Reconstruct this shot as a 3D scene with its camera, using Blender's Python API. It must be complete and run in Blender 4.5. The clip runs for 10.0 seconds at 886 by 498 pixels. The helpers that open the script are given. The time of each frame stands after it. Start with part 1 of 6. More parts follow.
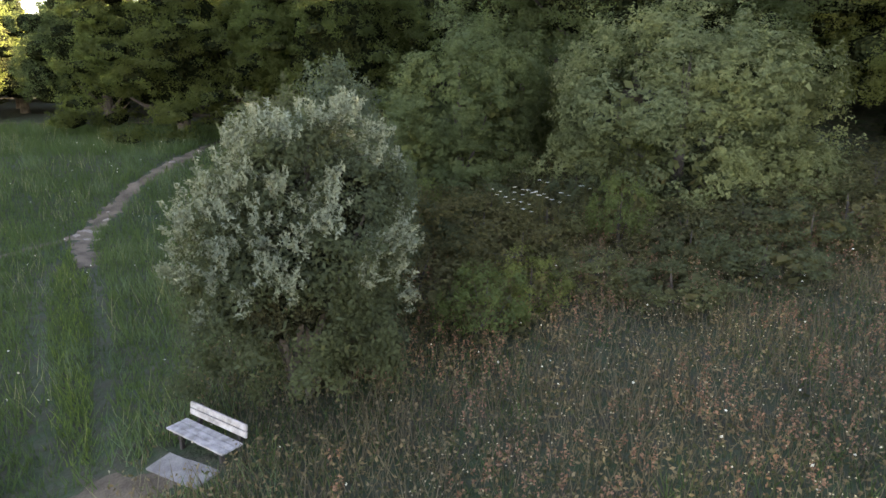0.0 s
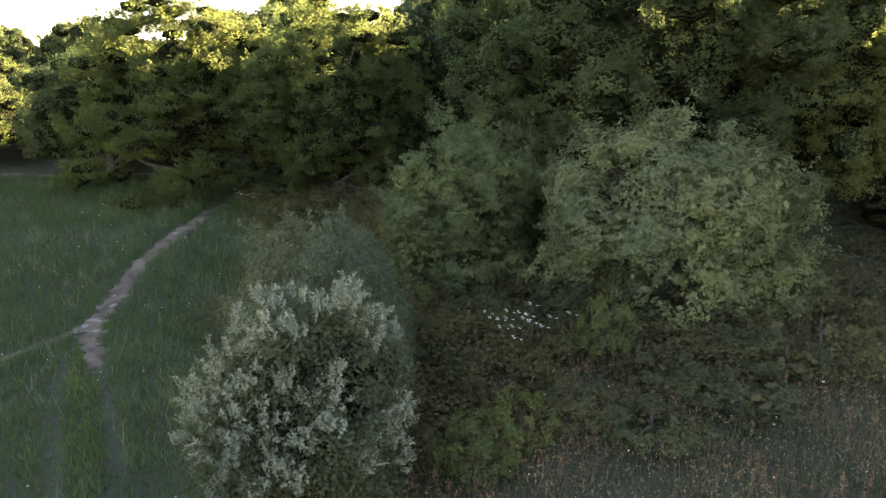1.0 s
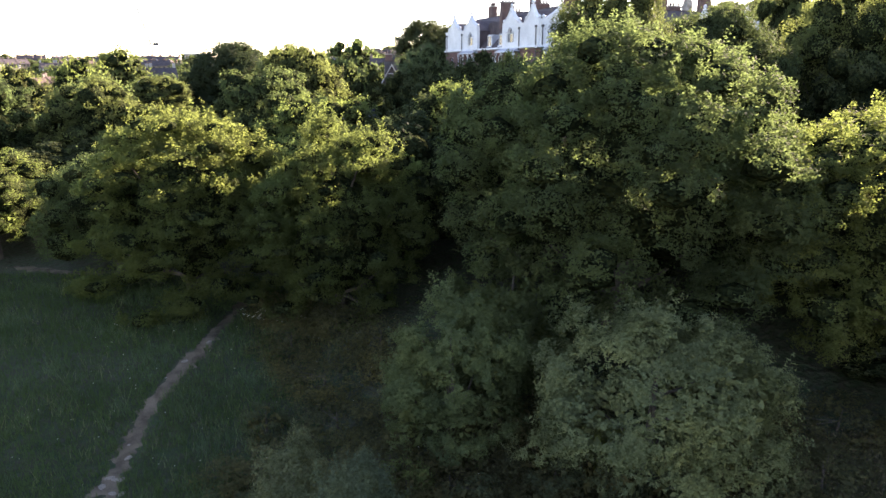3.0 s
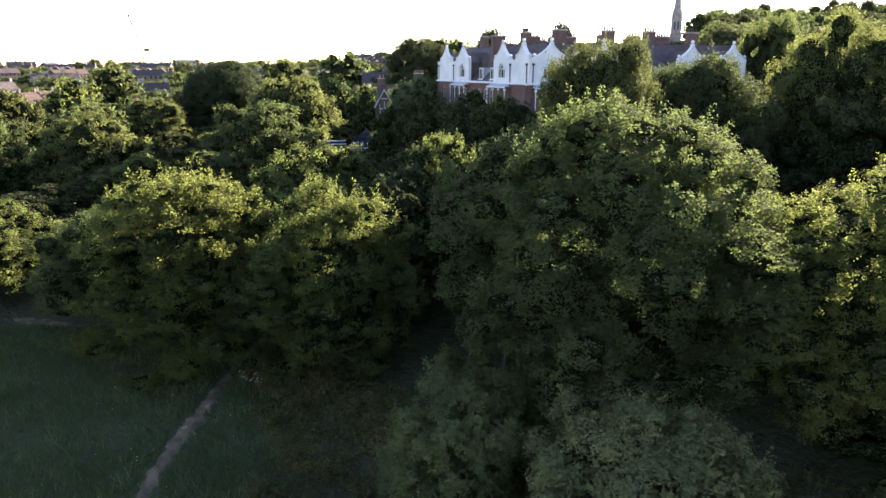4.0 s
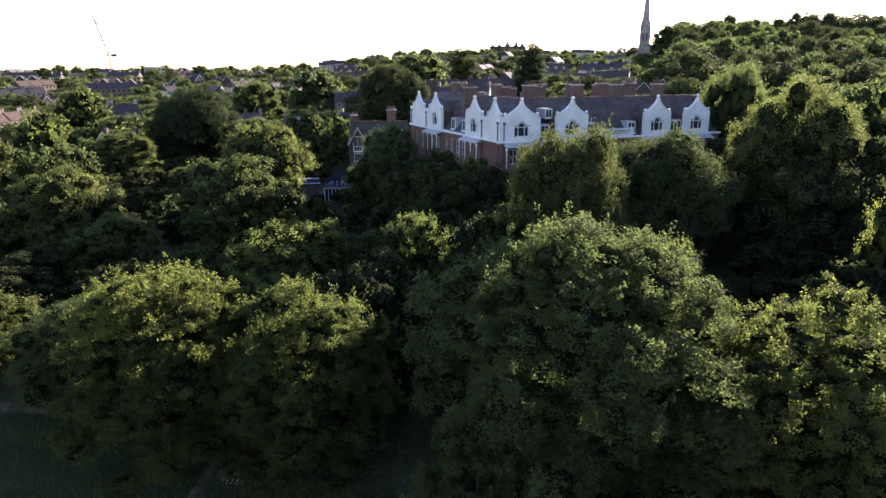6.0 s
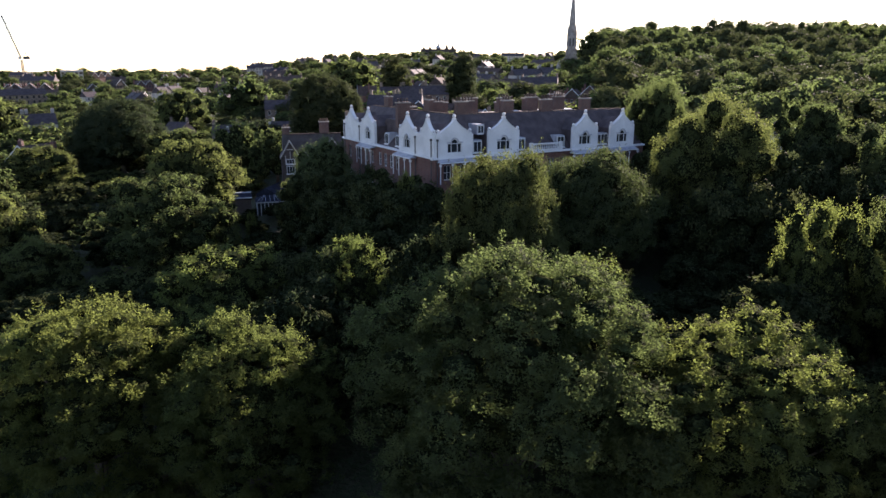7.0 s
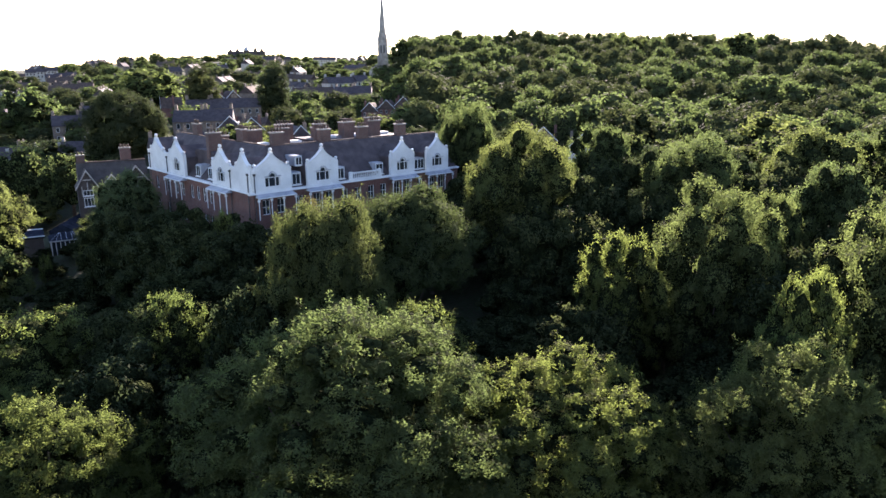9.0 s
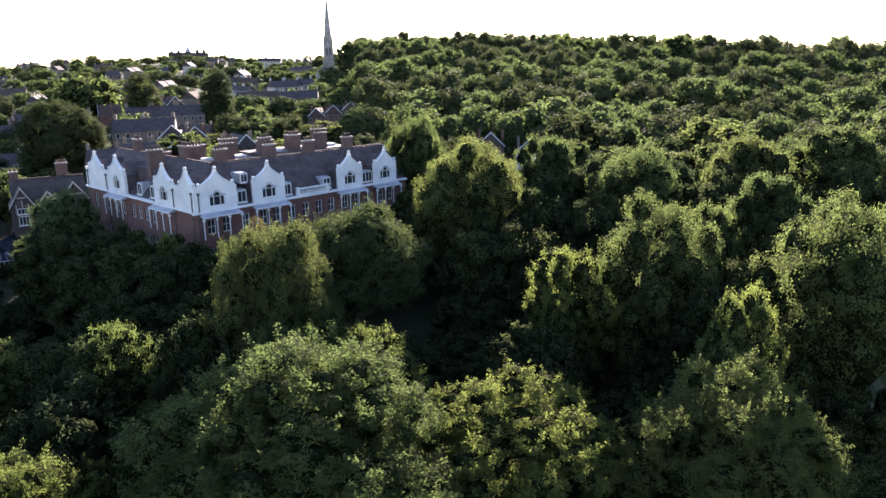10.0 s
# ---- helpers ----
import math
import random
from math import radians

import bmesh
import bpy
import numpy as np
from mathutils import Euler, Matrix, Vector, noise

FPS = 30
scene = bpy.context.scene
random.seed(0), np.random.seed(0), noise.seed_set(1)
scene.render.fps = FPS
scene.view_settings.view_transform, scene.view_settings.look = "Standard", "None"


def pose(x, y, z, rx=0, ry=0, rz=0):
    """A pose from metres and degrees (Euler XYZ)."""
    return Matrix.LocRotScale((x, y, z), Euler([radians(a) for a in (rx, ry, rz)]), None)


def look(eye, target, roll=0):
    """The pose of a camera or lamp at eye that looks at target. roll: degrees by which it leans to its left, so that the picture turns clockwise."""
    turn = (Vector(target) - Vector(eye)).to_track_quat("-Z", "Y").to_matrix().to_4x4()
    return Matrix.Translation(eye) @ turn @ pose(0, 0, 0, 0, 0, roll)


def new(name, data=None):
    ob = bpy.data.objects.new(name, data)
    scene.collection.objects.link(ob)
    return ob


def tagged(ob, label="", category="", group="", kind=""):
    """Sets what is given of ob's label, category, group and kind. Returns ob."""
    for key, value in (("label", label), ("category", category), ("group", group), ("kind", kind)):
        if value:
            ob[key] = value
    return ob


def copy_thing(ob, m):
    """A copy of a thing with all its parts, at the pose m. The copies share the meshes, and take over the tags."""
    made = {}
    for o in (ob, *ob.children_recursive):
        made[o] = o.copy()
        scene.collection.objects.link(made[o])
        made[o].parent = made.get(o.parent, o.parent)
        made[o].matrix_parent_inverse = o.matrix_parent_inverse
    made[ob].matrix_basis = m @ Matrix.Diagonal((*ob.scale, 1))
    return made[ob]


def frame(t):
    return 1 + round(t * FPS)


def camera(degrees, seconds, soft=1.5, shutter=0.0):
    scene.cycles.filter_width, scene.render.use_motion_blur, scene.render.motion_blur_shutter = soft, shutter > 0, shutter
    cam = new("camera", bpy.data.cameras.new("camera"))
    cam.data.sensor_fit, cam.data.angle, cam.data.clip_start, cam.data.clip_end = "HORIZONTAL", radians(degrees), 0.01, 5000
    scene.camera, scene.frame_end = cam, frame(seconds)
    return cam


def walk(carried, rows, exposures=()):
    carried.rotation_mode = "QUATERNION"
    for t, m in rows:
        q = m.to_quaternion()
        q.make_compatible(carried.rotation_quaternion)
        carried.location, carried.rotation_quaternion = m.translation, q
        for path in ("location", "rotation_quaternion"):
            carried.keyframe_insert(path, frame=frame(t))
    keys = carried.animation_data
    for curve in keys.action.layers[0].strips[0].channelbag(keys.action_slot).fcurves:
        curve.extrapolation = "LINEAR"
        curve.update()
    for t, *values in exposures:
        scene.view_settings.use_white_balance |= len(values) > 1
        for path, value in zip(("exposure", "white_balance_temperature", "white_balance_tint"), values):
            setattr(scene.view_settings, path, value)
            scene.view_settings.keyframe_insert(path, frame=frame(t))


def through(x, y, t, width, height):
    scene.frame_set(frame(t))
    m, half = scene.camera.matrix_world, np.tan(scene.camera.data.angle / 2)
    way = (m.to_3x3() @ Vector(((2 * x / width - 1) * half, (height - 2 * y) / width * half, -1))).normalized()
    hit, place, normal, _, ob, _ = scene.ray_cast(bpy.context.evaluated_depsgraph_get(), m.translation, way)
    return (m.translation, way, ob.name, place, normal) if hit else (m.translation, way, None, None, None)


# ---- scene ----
cam = camera(66.04, 10.0, 1.55)
EXPOSURES = [(0.0, 4.6, 8300, 33), (1.0, 4.4, 7800, 33), (2.0, 3.95, 7400, 32), (2.5, 3.8, 7200, 32), (4.0, 3.3, 6700, 30), (5.5, 3.05, 6400, 29), (7.0, 2.35, 6400, 31), (8.0, 2.9, 6300, 28), (10.0, 3.0, 6300, 28)]
PATH = [
    (0, 0.000, 0.000, 7.315, -0.000, -14.801, -0.102),
    (0.5, -0.042, -0.183, 9.274, -0.258, -14.704, 0.214),
    (1, 0.050, -0.105, 11.207, -0.301, -14.747, 0.095),
    (1.5, 0.143, 0.140, 13.105, -0.154, -14.808, 0.061),
    (2, 0.252, 0.330, 14.962, -0.008, -14.859, -0.125),
    (2.5, 0.192, 0.274, 16.883, -0.039, -14.828, -0.098),
    (2.7, 0.180, 0.252, 17.579, -0.068, -14.857, 0.026),
    (3.8, 0.147, 0.189, 21.895, -0.709, -14.804, 0.095),
    (4, 0.129, 0.206, 22.693, -0.859, -14.769, 0.028),
    (4.5, 0.118, 0.250, 24.602, -1.195, -14.800, -0.110),
    (5, 0.140, 0.400, 26.577, -1.464, -14.835, -0.196),
    (5.5, 0.170, 0.557, 28.340, -2.487, -14.819, -0.216),
    (5.7, 0.173, 0.566, 28.775, -2.679, -14.863, -0.214),
    (6.8, 0.107, 0.515, 30.899, -6.792, -14.797, 0.188),
    (7, 0.104, 0.496, 31.198, -8.653, -14.789, -0.042),
    (7.5, 0.117, 0.461, 32.011, -14.890, -14.712, 0.287),
    (8, 0.123, 0.506, 32.896, -19.964, -14.709, 0.260),
    (8.5, 0.135, 0.646, 33.798, -22.753, -14.715, 0.210),
    (9, 0.129, 0.862, 34.737, -23.804, -14.761, 0.065),
    (9.5, 0.225, 0.958, 35.644, -25.300, -14.820, -0.165),
    (10, 0.463, 0.878, 36.575, -27.962, -14.883, -0.327),
]
walk(cam, [(t, pose(x, y, z, 90 + pitch, 0, yaw) @ pose(0, 0, 0, 0, 0, roll)) for t, x, y, z, yaw, pitch, roll in PATH], EXPOSURES)

# ---- sky, sun ----
SUN_AZ, SUN_EL = 36.0, 16.5   # degrees right of +y, degrees up
world = bpy.data.worlds.new("world")
scene.world = world
world.use_nodes = True
wn = world.node_tree.nodes
sky = wn.new("ShaderNodeTexSky")
sky.sky_type = "NISHITA"
sky.sun_disc = False
sky.sun_elevation, sky.sun_rotation = radians(SUN_EL), radians(SUN_AZ)
sky.altitude, sky.air_density, sky.dust_density, sky.ozone_density = 100, 1.0, 0.15, 1.5
wn["Background"].inputs["Strength"].default_value = 0.07
world.node_tree.links.new(sky.outputs[0], wn["Background"].inputs[0])
sun = new("sun", bpy.data.lights.new("sun", "SUN"))
sun.data.energy, sun.data.angle, sun.data.color = 5.0, radians(0.53), (1.0, 0.89, 0.72)
sa, se = radians(SUN_AZ), radians(SUN_EL)
sun.matrix_world = look((300 * math.sin(sa) * math.cos(se), 300 * math.cos(sa) * math.cos(se), 300 * math.sin(se)), (0, 0, 0))

# ---- materials ----
def nodes_of(name):
    m = bpy.data.materials.new(name)
    m.use_nodes = True
    return m, m.node_tree.nodes, m.node_tree.links, m.node_tree.nodes["Principled BSDF"]


def mixed(nt, links, fac, a, b, blend="MIX"):
    n = nt.new("ShaderNodeMix")
    n.data_type, n.blend_type = "RGBA", blend
    for sock, v in ((n.inputs["Factor"], fac), (n.inputs[6], a), (n.inputs[7], b)):
        if isinstance(v, (int, float)):
            sock.default_value = v
        elif isinstance(v, tuple):
            sock.default_value = (*v, 1) if len(v) == 3 else v
        else:
            links.new(v, sock)
    return n.outputs[2]


def noised(nt, links, scale, detail=4.0, low=0.35, high=0.65, coord="Object"):
    tc = nt.new("ShaderNodeTexCoord")
    n = nt.new("ShaderNodeTexNoise")
    n.inputs["Scale"].default_value, n.inputs["Detail"].default_value = scale, detail
    links.new(tc.outputs[coord], n.inputs["Vector"])
    r = nt.new("ShaderNodeMapRange")
    r.inputs["From Min"].default_value, r.inputs["From Max"].default_value = low, high
    links.new(n.outputs["Fac"], r.inputs["Value"])
    return r.outputs[0]


def solid(name, dark, light, rough=0.8, scale=3.0, fine=40.0, bump=0.15, spec=0.3, metal=0.0):
    """A surface whose colour drifts between two tones at two scales, with a fine relief."""
    m, nt, links, p = nodes_of(name)
    big, small = noised(nt, links, scale), noised(nt, links, fine, 6.0, 0.3, 0.7)
    c = mixed(nt, links, big, dark, light)
    grain = mixed(nt, links, small, (0.75, 0.75, 0.75), (1.12, 1.12, 1.12))
    links.new(mixed(nt, links, 1.0, c, grain, "MULTIPLY"), p.inputs["Base Color"])
    p.inputs["Roughness"].default_value, p.inputs["Metallic"].default_value = rough, metal
    p.inputs["Specular IOR Level"].default_value = spec
    b = nt.new("ShaderNodeBump")
    b.inputs["Strength"].default_value, b.inputs["Distance"].default_value = bump, 0.02
    links.new(small, b.inputs["Height"])
    links.new(b.outputs[0], p.inputs["Normal"])
    return m


def leafy(name, dark, light, through, share=0.42, rough=0.8, spec=0.015):
    """Leaves: each one its own tone, a drift over the whole plant, and light that comes through."""
    m, nt, links, p = nodes_of(name)
    geo, info = nt.new("ShaderNodeNewGeometry"), nt.new("ShaderNodeObjectInfo")
    c = mixed(nt, links, geo.outputs["Random Per Island"], dark, light)
    drift = mixed(nt, links, noised(nt, links, 0.35, 3.0), (0.78, 0.82, 0.84), (1.18, 1.12, 0.95))
    c = mixed(nt, links, 1.0, c, drift, "MULTIPLY")
    kind = mixed(nt, links, info.outputs["Random"], (0.78, 0.86, 0.86), (1.18, 1.1, 0.92))
    c = mixed(nt, links, 1.0, c, kind, "MULTIPLY")
    links.new(c, p.inputs["Base Color"])
    p.inputs["Roughness"].default_value, p.inputs["Specular IOR Level"].default_value = rough, spec
    tr = nt.new("ShaderNodeBsdfTranslucent")
    links.new(mixed(nt, links, 1.0, mixed(nt, links, geo.outputs["Random Per Island"], tuple(0.85 * v for v in through), through), kind, "MULTIPLY"), tr.inputs["Color"])
    mix = nt.new("ShaderNodeMixShader")
    mix.inputs[0].default_value = share
    links.new(p.outputs[0], mix.inputs[1])
    links.new(tr.outputs[0], mix.inputs[2])
    links.new(mix.outputs[0], nt["Material Output"].inputs["Surface"])
    return m


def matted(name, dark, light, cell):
    """Skin of a core added inside a crown: leaf-sized cells, each with its own tone and tilt."""
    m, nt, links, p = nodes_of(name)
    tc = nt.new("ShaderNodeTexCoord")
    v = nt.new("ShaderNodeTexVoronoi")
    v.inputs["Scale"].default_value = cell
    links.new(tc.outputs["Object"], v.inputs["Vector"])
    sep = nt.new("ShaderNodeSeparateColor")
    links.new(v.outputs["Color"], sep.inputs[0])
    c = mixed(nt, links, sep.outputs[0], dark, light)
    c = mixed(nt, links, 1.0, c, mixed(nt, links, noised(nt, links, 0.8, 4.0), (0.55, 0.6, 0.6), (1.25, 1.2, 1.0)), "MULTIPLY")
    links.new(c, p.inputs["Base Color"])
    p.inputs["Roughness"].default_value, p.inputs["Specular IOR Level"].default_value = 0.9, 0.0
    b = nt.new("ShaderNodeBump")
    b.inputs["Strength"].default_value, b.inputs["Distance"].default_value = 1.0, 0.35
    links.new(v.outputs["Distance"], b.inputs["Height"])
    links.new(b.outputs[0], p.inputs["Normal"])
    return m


def bricked(name, a, b, mortar, scale=4.4):
    m, nt, links, p = nodes_of(name)
    tc = nt.new("ShaderNodeTexCoord")
    sep, add, mp = nt.new("ShaderNodeSeparateXYZ"), nt.new("ShaderNodeMath"), nt.new("ShaderNodeCombineXYZ")
    links.new(tc.outputs["Object"], sep.inputs[0])
    links.new(sep.outputs[0], add.inputs[0])
    links.new(sep.outputs[1], add.inputs[1])
    links.new(add.outputs[0], mp.inputs[0])
    links.new(sep.outputs[2], mp.inputs[1])
    br = nt.new("ShaderNodeTexBrick")
    br.inputs["Color1"].default_value, br.inputs["Color2"].default_value = (*a, 1), (*b, 1)
    br.inputs["Mortar"].default_value, br.inputs["Scale"].default_value = (*mortar, 1), scale
    links.new(mp.outputs[0], br.inputs[0])
    stain = mixed(nt, links, noised(nt, links, 0.5, 5.0), (0.7, 0.7, 0.72), (1.1, 1.08, 1.05))
    links.new(mixed(nt, links, 1.0, br.outputs[0], stain, "MULTIPLY"), p.inputs["Base Color"])
    p.inputs["Roughness"].default_value = 0.9
    bp = nt.new("ShaderNodeBump")
    bp.inputs["Strength"].default_value, bp.inputs["Distance"].default_value = 0.4, 0.01
    links.new(br.outputs["Fac"], bp.inputs["Height"])
    links.new(bp.outputs[0], p.inputs["Normal"])
    return m


def glassy(name):
    m, nt, links, p = nodes_of(name)
    p.inputs["Base Color"].default_value = (0.02, 0.025, 0.03, 1)
    p.inputs["Roughness"].default_value, p.inputs["Specular IOR Level"].default_value = 0.05, 0.6
    return m


LEAF_OAK = leafy("leaf_broad", (0.036, 0.041, 0.020), (0.059, 0.068, 0.033), (0.16, 0.215, 0.07))
LEAF_LIME = leafy("leaf_bright", (0.040, 0.046, 0.021), (0.065, 0.076, 0.033), (0.185, 0.255, 0.07), 0.44)
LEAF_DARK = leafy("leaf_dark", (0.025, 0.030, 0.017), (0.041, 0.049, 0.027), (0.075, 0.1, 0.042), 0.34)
LEAF_MID = leafy("leaf_fresh", (0.034, 0.041, 0.019), (0.056, 0.068, 0.031), (0.18, 0.24, 0.075), 0.42)
LEAF_HORNBEAM = leafy("leaf_hornbeam", (0.021, 0.027, 0.013), (0.038, 0.047, 0.021), (0.19, 0.25, 0.07), 0.42)
LEAF_ELM = leafy("leaf_elm", (0.027, 0.034, 0.018), (0.047, 0.057, 0.029), (0.11, 0.15, 0.052), 0.36)
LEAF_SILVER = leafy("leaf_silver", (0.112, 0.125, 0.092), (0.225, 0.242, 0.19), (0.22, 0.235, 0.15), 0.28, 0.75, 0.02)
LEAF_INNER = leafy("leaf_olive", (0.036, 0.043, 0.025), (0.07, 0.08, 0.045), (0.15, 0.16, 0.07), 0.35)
LEAF_WILLOW = leafy("leaf_willow", (0.06, 0.073, 0.038), (0.122, 0.142, 0.08), (0.17, 0.205, 0.085), 0.35, 0.75, 0.02)
LEAF_WILLOW_GREEN = leafy("leaf_willow_green", (0.046, 0.058, 0.028), (0.092, 0.112, 0.054), (0.15, 0.19, 0.07), 0.35, 0.75, 0.02)
LEAF_PALE_OLIVE = leafy("leaf_pale_olive", (0.045, 0.053, 0.03), (0.098, 0.11, 0.066), (0.15, 0.165, 0.075), 0.33, 0.75, 0.02)
LEAF_GREEN = leafy("leaf_green_shrub", (0.05, 0.06, 0.025), (0.09, 0.106, 0.042), (0.2, 0.25, 0.06), 0.35)
LEAF_HERB = leafy("leaf_herb", (0.034, 0.035, 0.018), (0.075, 0.068, 0.035), (0.16, 0.16, 0.06), 0.3, 0.7)
GRASS = leafy("grass", (0.022, 0.042, 0.019), (0.045, 0.08, 0.034), (0.12, 0.165, 0.05), 0.35, 0.7)
GRASS_BLUE = leafy("grass_blue", (0.042, 0.07, 0.042), (0.085, 0.13, 0.08), (0.13, 0.18, 0.09), 0.3, 0.65)
GRASS_LUSH = leafy("grass_lush", (0.04, 0.07, 0.022), (0.078, 0.122, 0.04), (0.2, 0.28, 0.06), 0.35, 0.65)
GRASS_PALE = leafy("grass_pale", (0.12, 0.13, 0.065), (0.25, 0.24, 0.14), (0.2, 0.21, 0.1), 0.3, 0.7)
HERB_BROWN = leafy("herb_brown", (0.072, 0.055, 0.035), (0.165, 0.128, 0.083), (0.17, 0.14, 0.07), 0.25, 0.8)
DOCK = leafy("dock", (0.1, 0.058, 0.042), (0.21, 0.13, 0.095), (0.16, 0.09, 0.06), 0.25, 0.8)
PETAL = leafy("petal", (0.36, 0.34, 0.29), (0.66, 0.64, 0.57), (0.4, 0.4, 0.34), 0.3, 0.8)
SEED = leafy("seed_head", (0.2, 0.175, 0.13), (0.38, 0.34, 0.27), (0.2, 0.18, 0.13), 0.25, 0.8)
TILE_BROWN = solid("brown_hung_tile", (0.035, 0.029, 0.025), (0.066, 0.054, 0.046), 0.9, 0.9, 9.0, 0.5)
# near-black: the shade deep in a crown is put into this colour
SHADE_CORE = matted("shade_core", (0.008, 0.011, 0.006), (0.03, 0.037, 0.017), 5.0)
FAR_CORE = matted("matted_far_leaf", (0.02, 0.024, 0.013), (0.055, 0.062, 0.03), 0.9)
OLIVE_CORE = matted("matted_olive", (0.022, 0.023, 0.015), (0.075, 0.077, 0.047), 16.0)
BARK = solid("bark", (0.038, 0.031, 0.023), (0.085, 0.07, 0.052), 0.95, 1.5, 14.0, 0.8)
EARTH = solid("trodden_earth", (0.06, 0.046, 0.03), (0.135, 0.105, 0.07), 0.95, 1.2, 18.0, 0.6, 0.1)
STONE_PALE = solid("pale_stone", (0.13, 0.105, 0.078), (0.23, 0.19, 0.145), 0.9, 3.0, 30.0, 0.4)
CONCRETE = solid("concrete", (0.115, 0.104, 0.09), (0.19, 0.174, 0.152), 0.9, 2.5, 45.0, 0.3)
WOOD_GREY = solid("weathered_wood", (0.17, 0.155, 0.14), (0.34, 0.315, 0.29), 0.8, 5.0, 60.0, 0.3)
WOOD_BLACK = solid("near_black_wood", (0.02, 0.016, 0.013), (0.05, 0.04, 0.032), 0.9, 4.0, 50.0, 0.3)
WOOD_DARK = solid("dark_wood", (0.06, 0.045, 0.035), (0.12, 0.09, 0.07), 0.85, 4.0, 50.0, 0.3)
WHITE = solid("white_paint", (0.46, 0.475, 0.475), (0.58, 0.595, 0.59), 0.7, 0.5, 70.0, 0.1)
CREAM = solid("cream_render", (0.25, 0.235, 0.21), (0.37, 0.35, 0.31), 0.85, 0.6, 10.0, 0.1)
SLATE = solid("slate", (0.032, 0.026, 0.027), (0.064, 0.05, 0.052), 0.8, 0.9, 9.0, 0.5)
TILE_RED = solid("clay_tile", (0.05, 0.038, 0.033), (0.088, 0.063, 0.052), 0.9, 0.9, 9.0, 0.5, 0.1)
LEAD = solid("lead", (0.2, 0.22, 0.25), (0.32, 0.34, 0.37), 0.5, 1.2, 14.0, 0.2)
ROOF_BLUE = solid("blue_grey_roof", (0.015, 0.018, 0.026), (0.032, 0.037, 0.048), 0.98, 1.2, 14.0, 0.2, 0.0)
STONE = solid("grey_stone", (0.17, 0.155, 0.135), (0.3, 0.275, 0.24), 0.9, 0.5, 6.0, 0.4)
METAL_DARK = solid("dark_iron", (0.03, 0.03, 0.032), (0.06, 0.06, 0.062), 0.5, 5.0, 40.0, 0.1)
CRANE_METAL = solid("crane_steel", (0.1, 0.1, 0.1), (0.18, 0.17, 0.16), 0.6, 3.0, 30.0, 0.1)
BRICK_RED = bricked("red_brick", (0.085, 0.034, 0.027), (0.13, 0.052, 0.038), (0.12, 0.1, 0.085))
BRICK_DARK = bricked("sooty_brick", (0.075, 0.04, 0.032), (0.115, 0.062, 0.048), (0.1, 0.085, 0.075))
BRICK_BROWN = bricked("stock_brick", (0.11, 0.08, 0.058), (0.165, 0.122, 0.086), (0.18, 0.16, 0.14))
GLASS = glassy("window_glass")


def meadow_material():
    m, nt, links, p = nodes_of("meadow_soil")
    patch = noised(nt, links, 0.06, 5.0, 0.4, 0.6)
    fine = noised(nt, links, 2.2, 6.0, 0.35, 0.65)
    c = mixed(nt, links, patch, (0.02, 0.036, 0.014), (0.036, 0.05, 0.022))
    c = mixed(nt, links, fine, c, (0.042, 0.04, 0.024))
    links.new(c, p.inputs["Base Color"])
    p.inputs["Roughness"].default_value, p.inputs["Specular IOR Level"].default_value = 0.95, 0.15
    b = nt.new("ShaderNodeBump")
    b.inputs["Strength"].default_value, b.inputs["Distance"].default_value = 0.8, 0.12
    links.new(fine, b.inputs["Height"])
    links.new(b.outputs[0], p.inputs["Normal"])
    return m


MEADOW = meadow_material()

# ---- tools ----
def part(name, bm, material, parent=None, label=""):
    """Links a bmesh as one mesh object, under a thing or a part."""
    me = bpy.data.meshes.new(name)
    bm.to_mesh(me)
    bm.free()
    me.materials.append(material)
    ob = new(name, me)
    if parent is not None:
        ob.parent = parent
    return tagged(ob, label)


def thing(name, label, category, group="", m=None, kind=""):
    ob = new(name)
    ob.empty_display_size = 0.3
    if m is not None:
        ob.matrix_basis = m
    return tagged(ob, label, category, group, kind)


def raw(name, verts, faces, material, parent=None, label="", smooth=False):
    """A mesh from numpy arrays: verts n x 3, faces k x 3 or k x 4."""
    me = bpy.data.meshes.new(name)
    verts, faces = np.asarray(verts, np.float32), np.asarray(faces, np.int32)
    n = faces.shape[1]
    me.vertices.add(len(verts))
    me.vertices.foreach_set("co", verts.ravel())
    me.loops.add(faces.size)
    me.loops.foreach_set("vertex_index", faces.ravel())
    me.polygons.add(len(faces))
    me.polygons.foreach_set("loop_start", np.arange(0, faces.size, n, dtype=np.int32))
    me.update(calc_edges=True)
    if smooth:
        me.polygons.foreach_set("use_smooth", np.ones(len(faces), bool))
    me.materials.append(material)
    ob = new(name, me)
    if parent is not None:
        ob.parent = parent
    return tagged(ob, label)


def box(bm, x0, x1, y0, y1, z0, z1, m=None):
    v = [bm.verts.new((x, y, z)) for z in (z0, z1) for y in (y0, y1) for x in (x0, x1)]
    for f in ((0, 2, 3, 1), (4, 5, 7, 6), (0, 1, 5, 4), (2, 6, 7, 3), (1, 3, 7, 5), (0, 4, 6, 2)):
        bm.faces.new([v[i] for i in f])
    if m is not None:
        for q in v:
            q.co = m @ q.co
    return v


def boxed(name, dims, material, parent, label="", bevel=0.0):
    bm = bmesh.new()
    box(bm, *dims)
    if bevel:
        bmesh.ops.bevel(bm, geom=bm.edges[:], offset=bevel, segments=1, affect="EDGES")
    return part(name, bm, material, parent, label)


